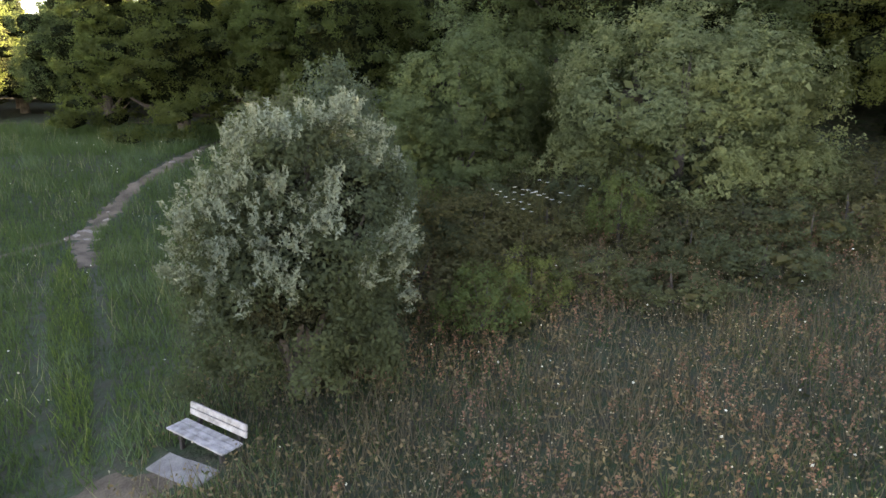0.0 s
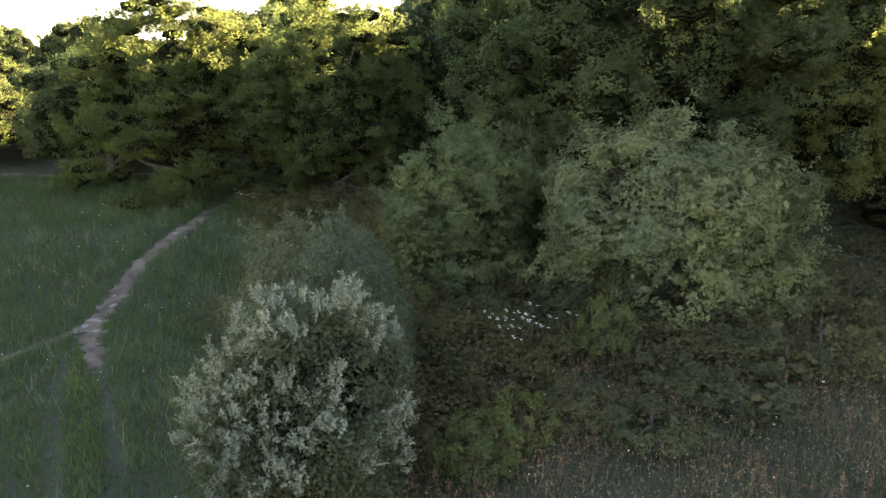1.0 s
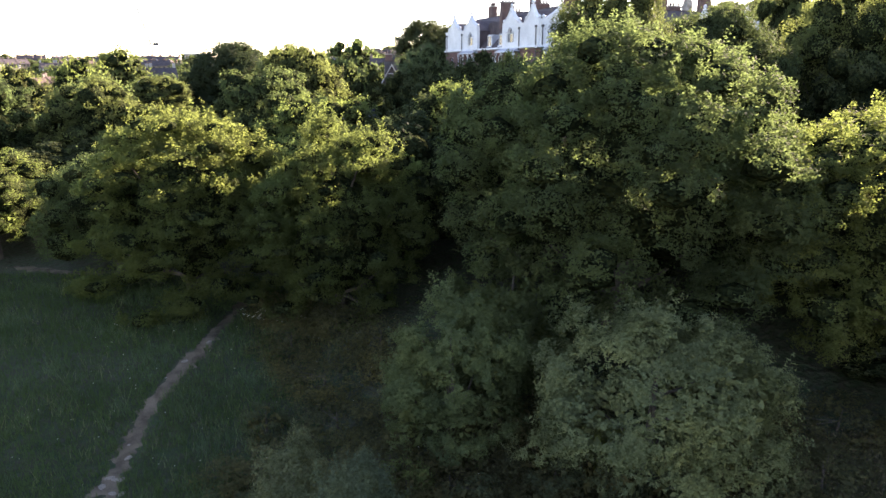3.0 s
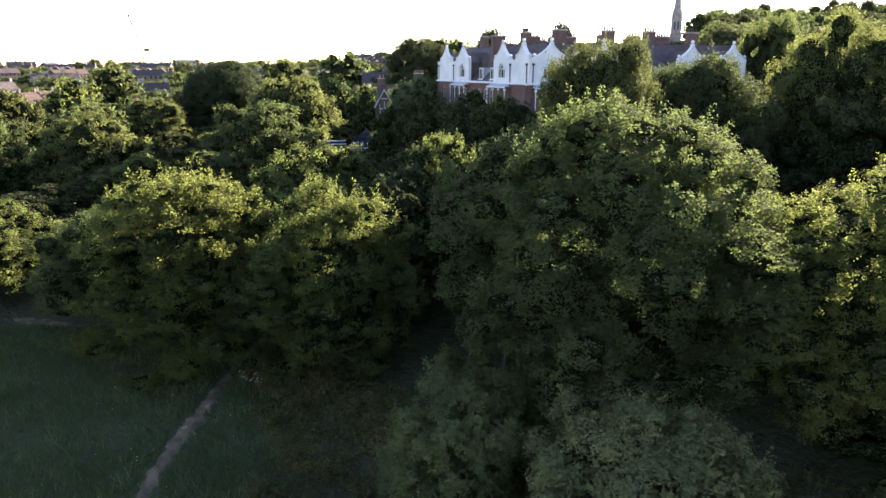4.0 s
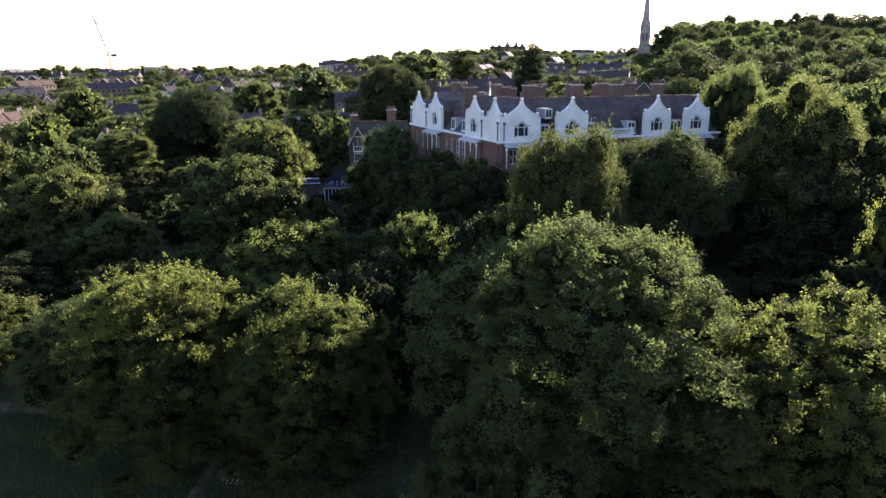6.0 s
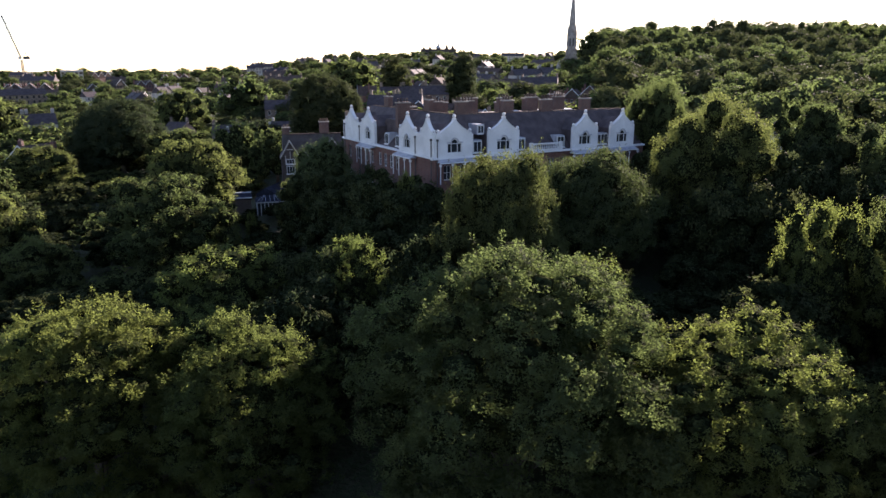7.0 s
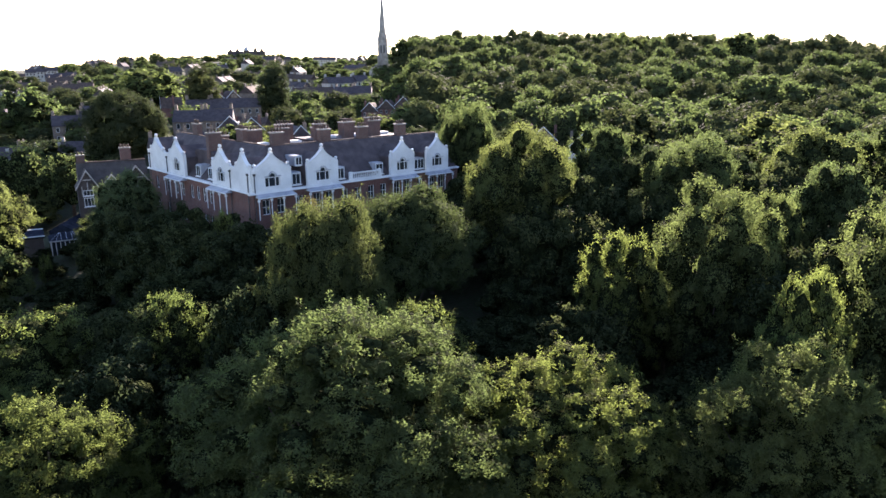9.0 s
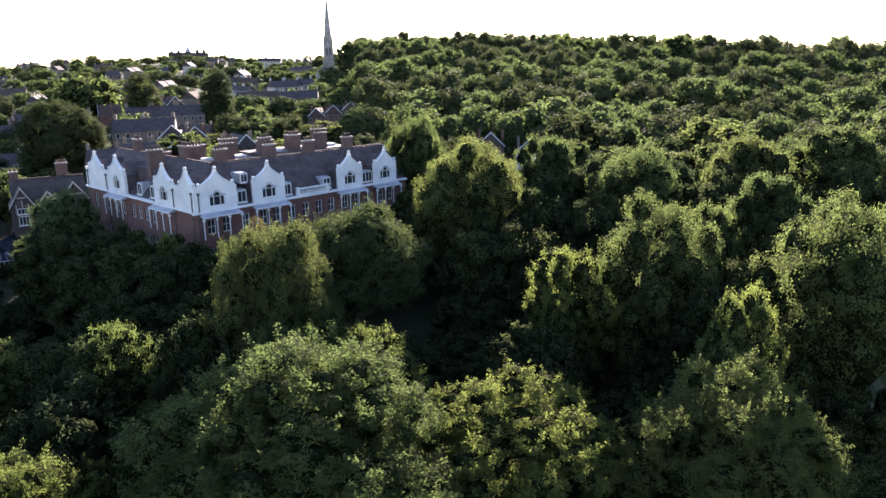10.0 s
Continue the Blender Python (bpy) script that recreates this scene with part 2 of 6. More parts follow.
def tube(bm, pts, radii, seg=8):
    rings = []
    for i, (p, r) in enumerate(zip(pts, radii)):
        p = Vector(p)
        a = Vector(pts[min(i + 1, len(pts) - 1)]) - Vector(pts[max(i - 1, 0)])
        q = a.to_track_quat("Z", "Y")
        rings.append([bm.verts.new(p + q @ Vector((r * math.cos(k * math.tau / seg), r * math.sin(k * math.tau / seg), 0))) for k in range(seg)])
    for a, b in zip(rings, rings[1:]):
        for k in range(seg):
            bm.faces.new((a[k], a[(k + 1) % seg], b[(k + 1) % seg], b[k]))
    bm.faces.new(rings[0][::-1])
    bm.faces.new(rings[-1])


def prism(bm, outline, y0, y1, m=None):
    """An outline in x, z drawn out from y0 to y1."""
    a = [bm.verts.new((x, y0, z)) for x, z in outline]
    b = [bm.verts.new((x, y1, z)) for x, z in outline]
    n = len(outline)
    bm.faces.new(a)
    bm.faces.new(b[::-1])
    for i in range(n):
        bm.faces.new((a[i], b[i], b[(i + 1) % n], a[(i + 1) % n]))
    if m is not None:
        for q in a + b:
            q.co = m @ q.co


def smooth_step(v, a, b):
    t = np.clip((v - a) / (b - a), 0, 1)
    return t * t * (3 - 2 * t)


DIST = [-400, 0, 12.9, 20, 29.5, 33.6, 38.3, 46, 60, 85, 120, 160, 250, 420, 650, 1000, 2500, 6000]
LOW = [-8, -1.3, -0.55, 0.2, 1.0, 1.9, 2.8, 3.2, 3.6, 4, 3.5, 5, 9, 14, 19, 23, 24, 10]
MID = [-8, -1.3, -0.55, 0.2, 1.0, 1.9, 2.8, 3.6, 5.5, 9, 11, 13, 17, 25, 35, 49, 48, 20]
HIGH = [-8, -1.3, -0.55, 0.2, 1.0, 1.9, 2.8, 3.6, 5.5, 9, 12, 15, 23, 43, 48, 48, 44, 20]


def ground_z(x, y):
    """The height of the ground: a meadow that climbs into a hillside."""
    x, y = np.asarray(x, float), np.asarray(y, float)
    d = np.hypot(x * 0.6, y) * np.where(y < -10, -1, 1)
    az = np.degrees(np.arctan2(x, np.maximum(y, 1)))
    on = smooth_step(d, 30, 60)
    w = smooth_step(az, -14, 6) * on
    z = np.interp(d, DIST, LOW) * (1 - w) + np.interp(d, DIST, MID) * w
    w = smooth_step(az, 16, 24) * on
    z = z * (1 - w) + np.interp(d, DIST, HIGH) * w
    z = z + 2.2 * (1 - smooth_step(np.hypot(x + 15, y - 116), 8, 17))
    z = z + 2.3 * (1 - np.exp(-np.maximum(x + 8, 0) / 10)) * (1 - smooth_step(d, 40, 90))
    return z + 0.06 * np.sin(x * 0.9 + 1.3 * np.sin(y * 0.5)) * np.sin(y * 0.7) * (d < 60)


def gz(x, y):
    return float(ground_z(x, y))


# ---- ground and path ----
def make_ground():
    radii = np.concatenate([np.linspace(0, 60, 76), np.geomspace(62, 4500, 60)])
    turns = np.linspace(0, math.tau, 181)[:-1]
    r, a = np.meshgrid(radii, turns, indexing="ij")
    x, y = r * np.sin(a), r * np.cos(a)
    z = ground_z(x, y)
    verts = np.stack([x, y, z], -1).reshape(-1, 3)
    n = len(turns)
    i, j = np.meshgrid(np.arange(len(radii) - 1), np.arange(n), indexing="ij")
    f = np.stack([i * n + j, i * n + (j + 1) % n, (i + 1) * n + (j + 1) % n, (i + 1) * n + j], -1).reshape(-1, 4)[:, ::-1]
    tagged(raw("ground", verts, f, MEADOW, smooth=True), "rough green meadow climbing into a wooded hillside", "ground", kind="structure")


make_ground()


def spline(pts, n):
    """Points along a smooth curve through pts."""
    pts = np.asarray(pts, float)
    out = []
    for i in range(len(pts) - 1):
        p0, p1, p2, p3 = pts[max(i - 1, 0)], pts[i], pts[i + 1], pts[min(i + 2, len(pts) - 1)]
        for t in np.linspace(0, 1, n, endpoint=False):
            out.append(0.5 * (2 * p1 + (p2 - p0) * t + (2 * p0 - 5 * p1 + 4 * p2 - p3) * t * t + (3 * p1 - p0 - 3 * p2 + p3) * t ** 3))
    return np.array(out + [pts[-1]])


TRACKS = [  # middle line and width of each trodden way
    ([(-13.2, 46), (-13.6, 40), (-14.0, 36.8), (-14.7, 32.5), (-14.6, 28.8), (-14.4, 26.0)], 1.05),
    ([(-14.4, 26.6), (-13.9, 25.4), (-13.2, 24.2), (-12.6, 23.0)], 0.85),
    ([(-14.6, 26.6), (-15.6, 24.6), (-17.6, 22.6), (-21, 20.6)], 0.5),
    ([(-34, 52), (-27, 50.5), (-21, 52.5)], 1.0),
]
PATH_LINE = []
for pts, wide in TRACKS:
    line = spline(pts, 14)
    PATH_LINE += [(x, y, wide) for x, y in line]
    side = np.gradient(line, axis=0)
    side = np.stack([side[:, 1], -side[:, 0]], -1) / np.linalg.norm(side, axis=1, keepdims=True)
    cols = np.linspace(-1, 1, 7)
    rng = np.random.default_rng(5)
    w = wide * 0.5 * (1 + 0.45 * rng.standard_normal((len(line), 2)).clip(-1, 1))
    v = []
    for k, (p, s) in enumerate(zip(line, side)):
        for c in cols:
            x, y = p + s * c * (w[k, 0] if c < 0 else w[k, 1])
            v.append((x, y, gz(x, y) + 0.035 * (1 - abs(c) ** 3) - 0.01 + 0.02 * math.sin(7 * x + 5 * y)))
    m = len(cols)
    f = [(i * m + j, i * m + j + 1, (i + 1) * m + j + 1, (i + 1) * m + j) for i in range(len(line) - 1) for j in range(m - 1)]
    tagged(raw("path", v, f, EARTH, smooth=True), "narrow trodden earth path worn through grass", "path", kind="structure")
PATH_LINE = np.array(PATH_LINE)


def path_near(x, y):
    """How many half-widths a place is away from the nearest path."""
    out = np.full(len(x), 99.0)
    for a, b, wide in PATH_LINE:
        out = np.minimum(out, np.hypot(x - a, y - b) / (wide * 0.5))
    return out


# ---- trees and shrubs ----
def leaf_quads(rng, centres, normals, size, slim=0.6):
    """Small folded leaves at the given places."""
    n = len(centres)
    nrm = normals / np.linalg.norm(normals, axis=1, keepdims=True)
    any_ = rng.standard_normal((n, 3))
    a = np.cross(nrm, any_)
    a /= np.linalg.norm(a, axis=1, keepdims=True) + 1e-9
    b = np.cross(nrm, a)
    s = (size * rng.uniform(0.6, 1.3, n))[:, None]
    fold = nrm * s * 0.22
    v = np.stack([centres - a * s, centres + b * s * slim - fold, centres + a * s, centres - b * s * slim - fold], 1)
    return v.reshape(-1, 3), np.arange(4 * n).reshape(-1, 4)


def leaf_tris(rng, centres, normals, size, slim=0.5):
    """The leaves of the larger trees: one pointed blade each."""
    n = len(centres)
    nrm = normals / np.linalg.norm(normals, axis=1, keepdims=True)
    a = np.cross(nrm, rng.standard_normal((n, 3)))
    a /= np.linalg.norm(a, axis=1, keepdims=True) + 1e-9
    b = np.cross(nrm, a)
    s = (size * rng.uniform(0.6, 1.3, n))[:, None]
    v = np.stack([centres - a * s * 0.8 + b * s * slim, centres - a * s * 0.8 - b * s * slim, centres + a * s * 1.1], 1)
    return v.reshape(-1, 3), np.arange(3 * n).reshape(-1, 3)


def domes_of(rng, r, z0, z1, shape, ring, flat):
    """The boughs of a crown: a middle dome, and smaller domes spread evenly over it up to an uneven envelope."""
    h = z1 - z0
    mid = z0 + 0.3 * h if shape > 0.3 else max(z0 + (0.44 - 0.1 * shape) * h, z1 - 1.05 * r)
    out = [(0.0, 0.0, 0.5 * (z0 + z1), 0.74 * r, 0.43 * h)]
    at = Vector(rng.uniform(-50, 50, 3))
    big = 1.05 * (9.0 / ring) ** 0.36
    for k in range(ring):
        up = 1 - 1.82 * (k + 0.5) / ring
        a = k * 2.39996 + rng.uniform(-0.35, 0.35)
        side = math.sqrt(1 - abs(up) ** (2.0 if up > 0 else 3.0))
        n = Vector((side * math.cos(a), side * math.sin(a), up))
        edge = 1 + (0.3 if flat < 0.6 else 0.21) * noise.noise(n * 1.7 + at)
        b = r * rng.uniform(0.26, 0.4) * big
        f = edge - b / r
        tall = (z1 - mid) if up > 0 else (mid - z0)
        taper = 1 - shape * max(up, 0)
        out.append((n.x * r * f * taper, n.y * r * f * taper, mid + up * tall * f, b, b * rng.uniform(0.75, 1.0) * math.sqrt(max(h / (2 * r), 0.7)) * (0.55 if flat < 0.6 else 1.0)))
    return np.array(out)


def shrub_domes(rng, r, z0, z1, shape, ring=6):
    """The boughs of a small tree or a bush: a middle dome, a ring of shoulders, a skirt."""
    h = z1 - z0
    out = [(0.05 * r, -0.04 * r, z0 + 0.57 * h, 0.76 * r * (1 - 0.5 * shape), 0.42 * h)]
    for k in range(ring):
        a = (k + rng.uniform(-0.3, 0.3)) * math.tau / ring
        t = rng.uniform(0.36, 0.66)
        d = r * rng.uniform(0.46, 0.68) * (1.0 - 0.35 * max(t - 0.4, 0)) * (1 - shape * t)
        out.append((d * math.cos(a), d * math.sin(a), z0 + t * h, r * rng.uniform(0.27, 0.42), h * rng.uniform(0.17, 0.26)))
    for k in range(ring):
        a = (k + 0.5 + rng.uniform(-0.3, 0.3)) * math.tau / ring
        d = r * rng.uniform(0.5, 0.68)
        out.append((d * math.cos(a), d * math.sin(a), z0 + rng.uniform(0.16, 0.3) * h, r * rng.uniform(0.28, 0.38), h * rng.uniform(0.17, 0.24)))
    return np.array(out)


def swell_of(n, k, domes):
    """Where a bough bulges and where it sinks in."""
    n = Vector(n)
    at = Vector((k * 5.3, 7.3 * domes[0, 3], 3.1 * domes[0, 4]))
    return noise.noise(n * 2.2 + at) + 0.35 * noise.noise(n * 5.0 + at)


def core_mesh(rng, domes, shrink, fine=2, swing=0.2):
    """A closed core added inside a crown to block light: lumpy domes under the leaves."""
    bm = bmesh.new()
    for k, c in enumerate(domes):
        made = bmesh.ops.create_icosphere(bm, subdivisions=fine, radius=1.0)
        tight = shrink
        for v in made["verts"]:
            n = 1 + swing * swell_of(v.co, k, domes) / shrink + 0.1 * noise.noise(v.co * 6.1 + Vector((0, k * 1.9, 0)))
            v.co = Vector((c[0] + v.co.x * c[3] * tight * n, c[1] + v.co.y * c[3] * tight * n, c[2] + v.co.z * c[4] * tight * n))
    for f in bm.faces:
        f.smooth = True
    return bm


def crown_points(rng, lumps, twigs, leaves, r, z0, z1, shape, flat, spread, ring=16, puff=(0.075, 0.14), sprigs=0.45, swing=0.2):
    """Places and outward ways of leaves: sprays of leaves on puffs over the boughs of the crown."""
    domes = domes_of(rng, r, z0, z1, shape, ring, flat) if ring else shrub_domes(rng, r, z0, z1, shape)
    weight = domes[:, 3] * (domes[:, 3] + domes[:, 4])
    heart, out = [], []
    tries = 0
    while len(heart) < lumps and tries < 40 * lumps:
        tries += 1
        k = rng.choice(len(domes), p=weight / weight.sum())
        n = rng.standard_normal(3)
        n /= np.linalg.norm(n)
        if n[2] < -0.55:
            continue
        c = domes[k]
        swell = swell_of(n, k, domes)
        p = c[:3] + n * np.array([c[3], c[3], c[4]]) * (rng.uniform(0.86, 0.97) + swing * swell)
        rel = (p - domes[:, :3]) / domes[:, [3, 3, 4]]
        inside = (rel ** 2).sum(1) < 0.8
        inside[k] = False
        if inside.any() and rng.random() > 0.04:
            continue
        heart.append(p)
        out.append(n / np.array([1, 1, max(c[4] / c[3], 0.4)]))
    heart, out = np.array(heart), np.array(out)
    out /= np.linalg.norm(out, axis=1, keepdims=True)
    lumps = len(heart)
    lr = r * rng.uniform(*puff, lumps) * (0.62 if lumps > 250 else 1.0)
    e = rng.standard_normal((lumps, twigs, 3))
    e /= np.linalg.norm(e, axis=2, keepdims=True)
    dot = (e * out[:, None, :]).sum(2, keepdims=True)
    e = np.where(dot < -0.25, e - 2 * dot * out[:, None, :], e)
    tip = heart[:, None, :] + e * lr[:, None, None] * np.where(rng.random((lumps, twigs, 1)) < 0.1, rng.uniform(1.1, 1.5, (lumps, twigs, 1)), rng.uniform(0.5, 1.08, (lumps, twigs, 1))) * np.array([1, 1, flat])
    ways = e + 0.5 * out[:, None, :] + np.array([0, 0, 0.3])
    c = np.repeat(tip.reshape(-1, 3), leaves, 0)
    w = np.repeat(ways.reshape(-1, 3), leaves, 0)
    c = c + rng.standard_normal(c.shape) * spread * np.array([1, 1, 0.7])
    w = w + 0.36 * rng.standard_normal(w.shape)
    # sprigs: young shoots that stand out of the upper crown
    up = np.nonzero(out[:, 2] > 0.05)[0]
    up = up[rng.random(len(up)) < sprigs]
    if len(up):
        m = 4 * leaves if leaves > 6 else leaves
        way = out[up] * 0.7 + np.array([0, 0, 0.75]) + 0.35 * rng.standard_normal((len(up), 3))
        way /= np.linalg.norm(way, axis=1, keepdims=True)
        t = rng.uniform(0.3, 1.0, (len(up), m, 1))
        reach = (lr[up] * rng.uniform(1.4, 2.6, len(up)))[:, None, None]
        s = heart[up][:, None, :] + way[:, None, :] * t * reach + rng.standard_normal((len(up), m, 3)) * reach * 0.16 * (1.25 - t)
        c = np.concatenate([c, s.reshape(-1, 3)])
        w = np.concatenate([w, (np.repeat(way, m, 0) * 0.6 + 0.7 * rng.standard_normal((len(up) * m, 3)))])
    return c, w, heart, domes


KINDS = {  # radius, height, lower edge of the crown, puffs, twigs, leaves, leaf size, taper, flatness, spread, leaf material, bark, limbs
    "oak": (8.0, 18.0, -1.0, 1700, 12, 9, 0.08, 0.22, 0.85, 0.13, LEAF_OAK, BARK, 10),
    "lime": (6.5, 15.0, -1.0, 1300, 11, 9, 0.074, 0.08, 0.75, 0.12, LEAF_LIME, BARK, 8),
    "layered": (6.5, 13.0, -2.2, 1250, 11, 9, 0.074, 0.12, 0.45, 0.12, LEAF_HORNBEAM, BARK, 8),
    "layered_bright": (6.5, 13.0, -2.2, 1250, 11, 9, 0.074, 0.12, 0.45, 0.12, LEAF_HORNBEAM, BARK, 8),
    "broad": (7.0, 16.0, 0.2, 1150, 8, 6, 0.096, 0.06, 0.85, 0.18, LEAF_OAK, BARK, 5),
    "domed": (7.0, 16.0, 5.6, 1500, 8, 6, 0.092, 0.3, 0.85, 0.16, LEAF_ELM, BARK, 5),
    "bright": (6.0, 15.0, 0.2, 640, 8, 6, 0.095, 0.08, 0.8, 0.18, LEAF_LIME, BARK, 5),
    # for trees in the shade: the dark is put into the leaf colour
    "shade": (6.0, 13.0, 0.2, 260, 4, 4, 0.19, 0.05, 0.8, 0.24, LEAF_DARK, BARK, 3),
    "woodland": (6.0, 15.0, 0.4, 560, 7, 6, 0.125, 0.08, 0.85, 0.22, LEAF_OAK, BARK, 3),
    "garden": (6.5, 14.0, 0.3, 600, 7, 6, 0.125, 0.08, 0.8, 0.2, LEAF_OAK, BARK, 3),
    "garden_pale": (6.5, 14.0, 3.0, 700, 7, 6, 0.11, 0.15, 0.85, 0.2, LEAF_WILLOW_GREEN, BARK, 4),
    "raised": (6.5, 14.0, 5.5, 560, 7, 6, 0.125, 0.08, 0.8, 0.2, LEAF_OAK, BARK, 3),
    "dome": (9.6, 20.0, 0.2, 900, 9, 6, 0.19, 0.04, 0.85, 0.3, LEAF_DARK, BARK, 0),
    "copse": (6.0, 13.0, 0.2, 240, 4, 4, 0.21, 0.06, 0.8, 0.24, LEAF_OAK, BARK, 0),
    "copse_bright": (6.0, 13.0, 0.2, 240, 4, 4, 0.21, 0.06, 0.8, 0.24, LEAF_LIME, BARK, 0),
    "hillside": (6.0, 15.0, 0.3, 300, 5, 4, 0.23, 0.0, 0.9, 0.28, LEAF_OAK, BARK, 0),
    "distant": (6.0, 12.0, 0.0, 160, 4, 3, 0.38, 0.0, 0.9, 0.34, LEAF_OAK, BARK, 0),
    "distant_bright": (6.0, 12.0, 0.0, 160, 4, 3, 0.38, 0.0, 0.9, 0.34, LEAF_MID, BARK, 0),
    "distant_dark": (6.0, 12.0, 0.0, 160, 4, 3, 0.38, 0.0, 0.9, 0.34, LEAF_DARK, BARK, 0),
    "poplar": (3.6, 19.0, 0.2, 420, 5, 6, 0.22, 0.5, 1.4, 0.28, LEAF_DARK, BARK, 0),
    "conifer": (3.0, 12.0, 0.2, 360, 5, 6, 0.09, 0.7, 0.5, 0.16, LEAF_HERB, BARK, 3),
    "willow": (5.2, 8.0, -0.3, 245, 26, 14, 0.062, 0.05, 1.0, 0.11, LEAF_WILLOW, BARK, 8),
    "young_willow": (4.0, 8.0, -0.3, 190, 22, 13, 0.062, 0.1, 1.0, 0.1, LEAF_WILLOW_GREEN, BARK, 6),
    "olive_shrub": (2.1, 5.0, -0.3, 190, 14, 8, 0.05, 0.25, 1.1, 0.12, LEAF_PALE_OLIVE, BARK, 5),
    "sapling": (3.2, 6.5, -0.3, 140, 18, 7, 0.085, 0.15, 0.9, 0.13, LEAF_OAK, BARK, 5),
    "bramble": (2.2, 1.9, -0.5, 90, 8, 6, 0.055, 0.1, 0.8, 0.2, LEAF_HERB, BARK, 4),
    "green_shrub": (1.6, 2.2, -0.2, 70, 9, 6, 0.05, 0.1, 0.9, 0.1, LEAF_GREEN, BARK, 4),
    "shrub": (1.6, 2.2, -0.2, 60, 9, 6, 0.055, 0.1, 0.8, 0.11, LEAF_INNER, BARK, 4),
}
PLANTS = {}


def build_plant(kind, name, seed):
    r, h, low, lumps, twigs, leaves, size, shape, flat, spread, leaf, bark, limbs = KINDS[kind]
    rng = np.random.default_rng(seed)
    ob = thing(name, "", "")
    if h < 9:
        c, w, heart, domes = crown_points(rng, lumps, twigs, leaves, r, low, h * 0.97, shape, flat, spread, 0, (0.09, 0.18), 0.45, 0.47)
    else:
        c, w, heart, domes = crown_points(rng, lumps, twigs, leaves, r, low, h * 0.97, shape, flat, spread, 70 if limbs > 7 else 34 if limbs else 18, sprigs=0.8 if limbs > 7 else 0.45 if limbs > 3 else 0.15)
    v, f = leaf_tris(rng, c, w, size if h > 9 else size * 1.15)
    raw("crown", v, f, leaf, ob)
    if h < 9:
        n = 90 * leaves if h > 3 else 30 * leaves
        k = rng.integers(0, len(domes), n)
        e = rng.standard_normal((n, 3))
        e *= (0.75 * rng.random((n, 1)) ** 0.4) / np.linalg.norm(e, axis=1, keepdims=True)
        v, f = leaf_quads(rng, domes[k, :3] + e * domes[k][:, [3, 3, 4]], rng.standard_normal((n, 3)), size * 3.2, 0.6)
        raw("inner_foliage", v, f, LEAF_HERB if h < 3 else leaf, ob, "shaded leaves inside the crown")
    else:
        # closed dark core, added to stop sun leaking through the thin leaf shell
        part("inner_foliage", core_mesh(rng, domes, 0.68 if limbs > 3 else 0.76, 2 if 0 < limbs < 8 else 1), SHADE_CORE, ob, "closed core with inner crown shade put into its dark colour")
    bm = bmesh.new()
    base = 0.024 * h + 0.02
    lean = rng.uniform(-0.04, 0.04, 2) * h
    stem = [(lean[0] * t * t, lean[1] * t * t, -0.8 + (0.8 + 0.78 * h) * t) for t in np.linspace(0, 1, 7)]
    tube(bm, stem, [base * (1.35 - 1.2 * t) for t in np.linspace(0, 1, 7)], 9)
    part("trunk", bm, bark, ob)
    for k in rng.permutation(len(heart))[:limbs]:
        p = Vector(heart[k])
        start = Vector(stem[int(rng.integers(1, 5))])
        if start.z > p.z:
            start = Vector(stem[1])
        p = start.lerp(p, 0.78)
        bend = start.lerp(p, 0.5) + Vector((0, 0, -0.03 * h))
        bm = bmesh.new()
        tube(bm, [start, bend, p], [base * 0.45, base * 0.28, base * 0.08], 5)
        part("limb", bm, bark, ob)
    return ob


FAR_PLANTS = []


def far_plant(kind, x, y, top, r, seed=0):
    """Notes a tree of the distance, to be joined into the far woods."""
    FAR_PLANTS.append((kind, x, y, gz(x, y) - 0.5, top, r, seed, random.uniform(0, math.tau)))


def join_far_plants():
    """All far trees as one spread of leaves for each leaf colour, and the closed cores added inside them."""
    sets, shapes = {}, {}
    for kind, x, y, z, top, r, seed, turn in FAR_PLANTS:
        k = KINDS[kind]
        if (kind, seed) not in shapes:
            rng = np.random.default_rng(900 + seed * 13 + len(kind))
            c, w, heart, domes = crown_points(rng, k[3], k[4], k[5], k[0], k[2], k[1] * 0.97, k[7], k[8], k[9], 11, (0.12, 0.2), 0.0)
            bm = core_mesh(rng, domes, 0.82, 1, 0.2)
            bm.verts.index_update()
            core = np.array([v.co[:] for v in bm.verts]), np.array([[v.index for v in f.verts] for f in bm.faces])
            bm.free()
            shapes[kind, seed] = leaf_tris(rng, c, w, k[6]), core
        s = np.array([r / k[0], r / k[0], (top - z) / k[1]])
        turned = np.array([[math.cos(turn), -math.sin(turn), 0], [math.sin(turn), math.cos(turn), 0], [0, 0, 1]])
        for mat, (v, f) in ((k[10], shapes[kind, seed][0]), (FAR_CORE, shapes[kind, seed][1])):
            sets.setdefault(mat.name, (mat, []))[1].append((v * s @ turned.T + np.array([x, y, z]), f))
    for mat, rows in sets.values():
        count = np.cumsum([0] + [len(v) for v, f in rows])
        v, f = np.concatenate([v for v, f in rows]), np.concatenate([f + n for (_, f), n in zip(rows, count)])
        tagged(raw("distant_woods", v, f, mat, smooth=mat is FAR_CORE), "hazy mass of distant treetops on the hillsides", "trees", kind="stuff")


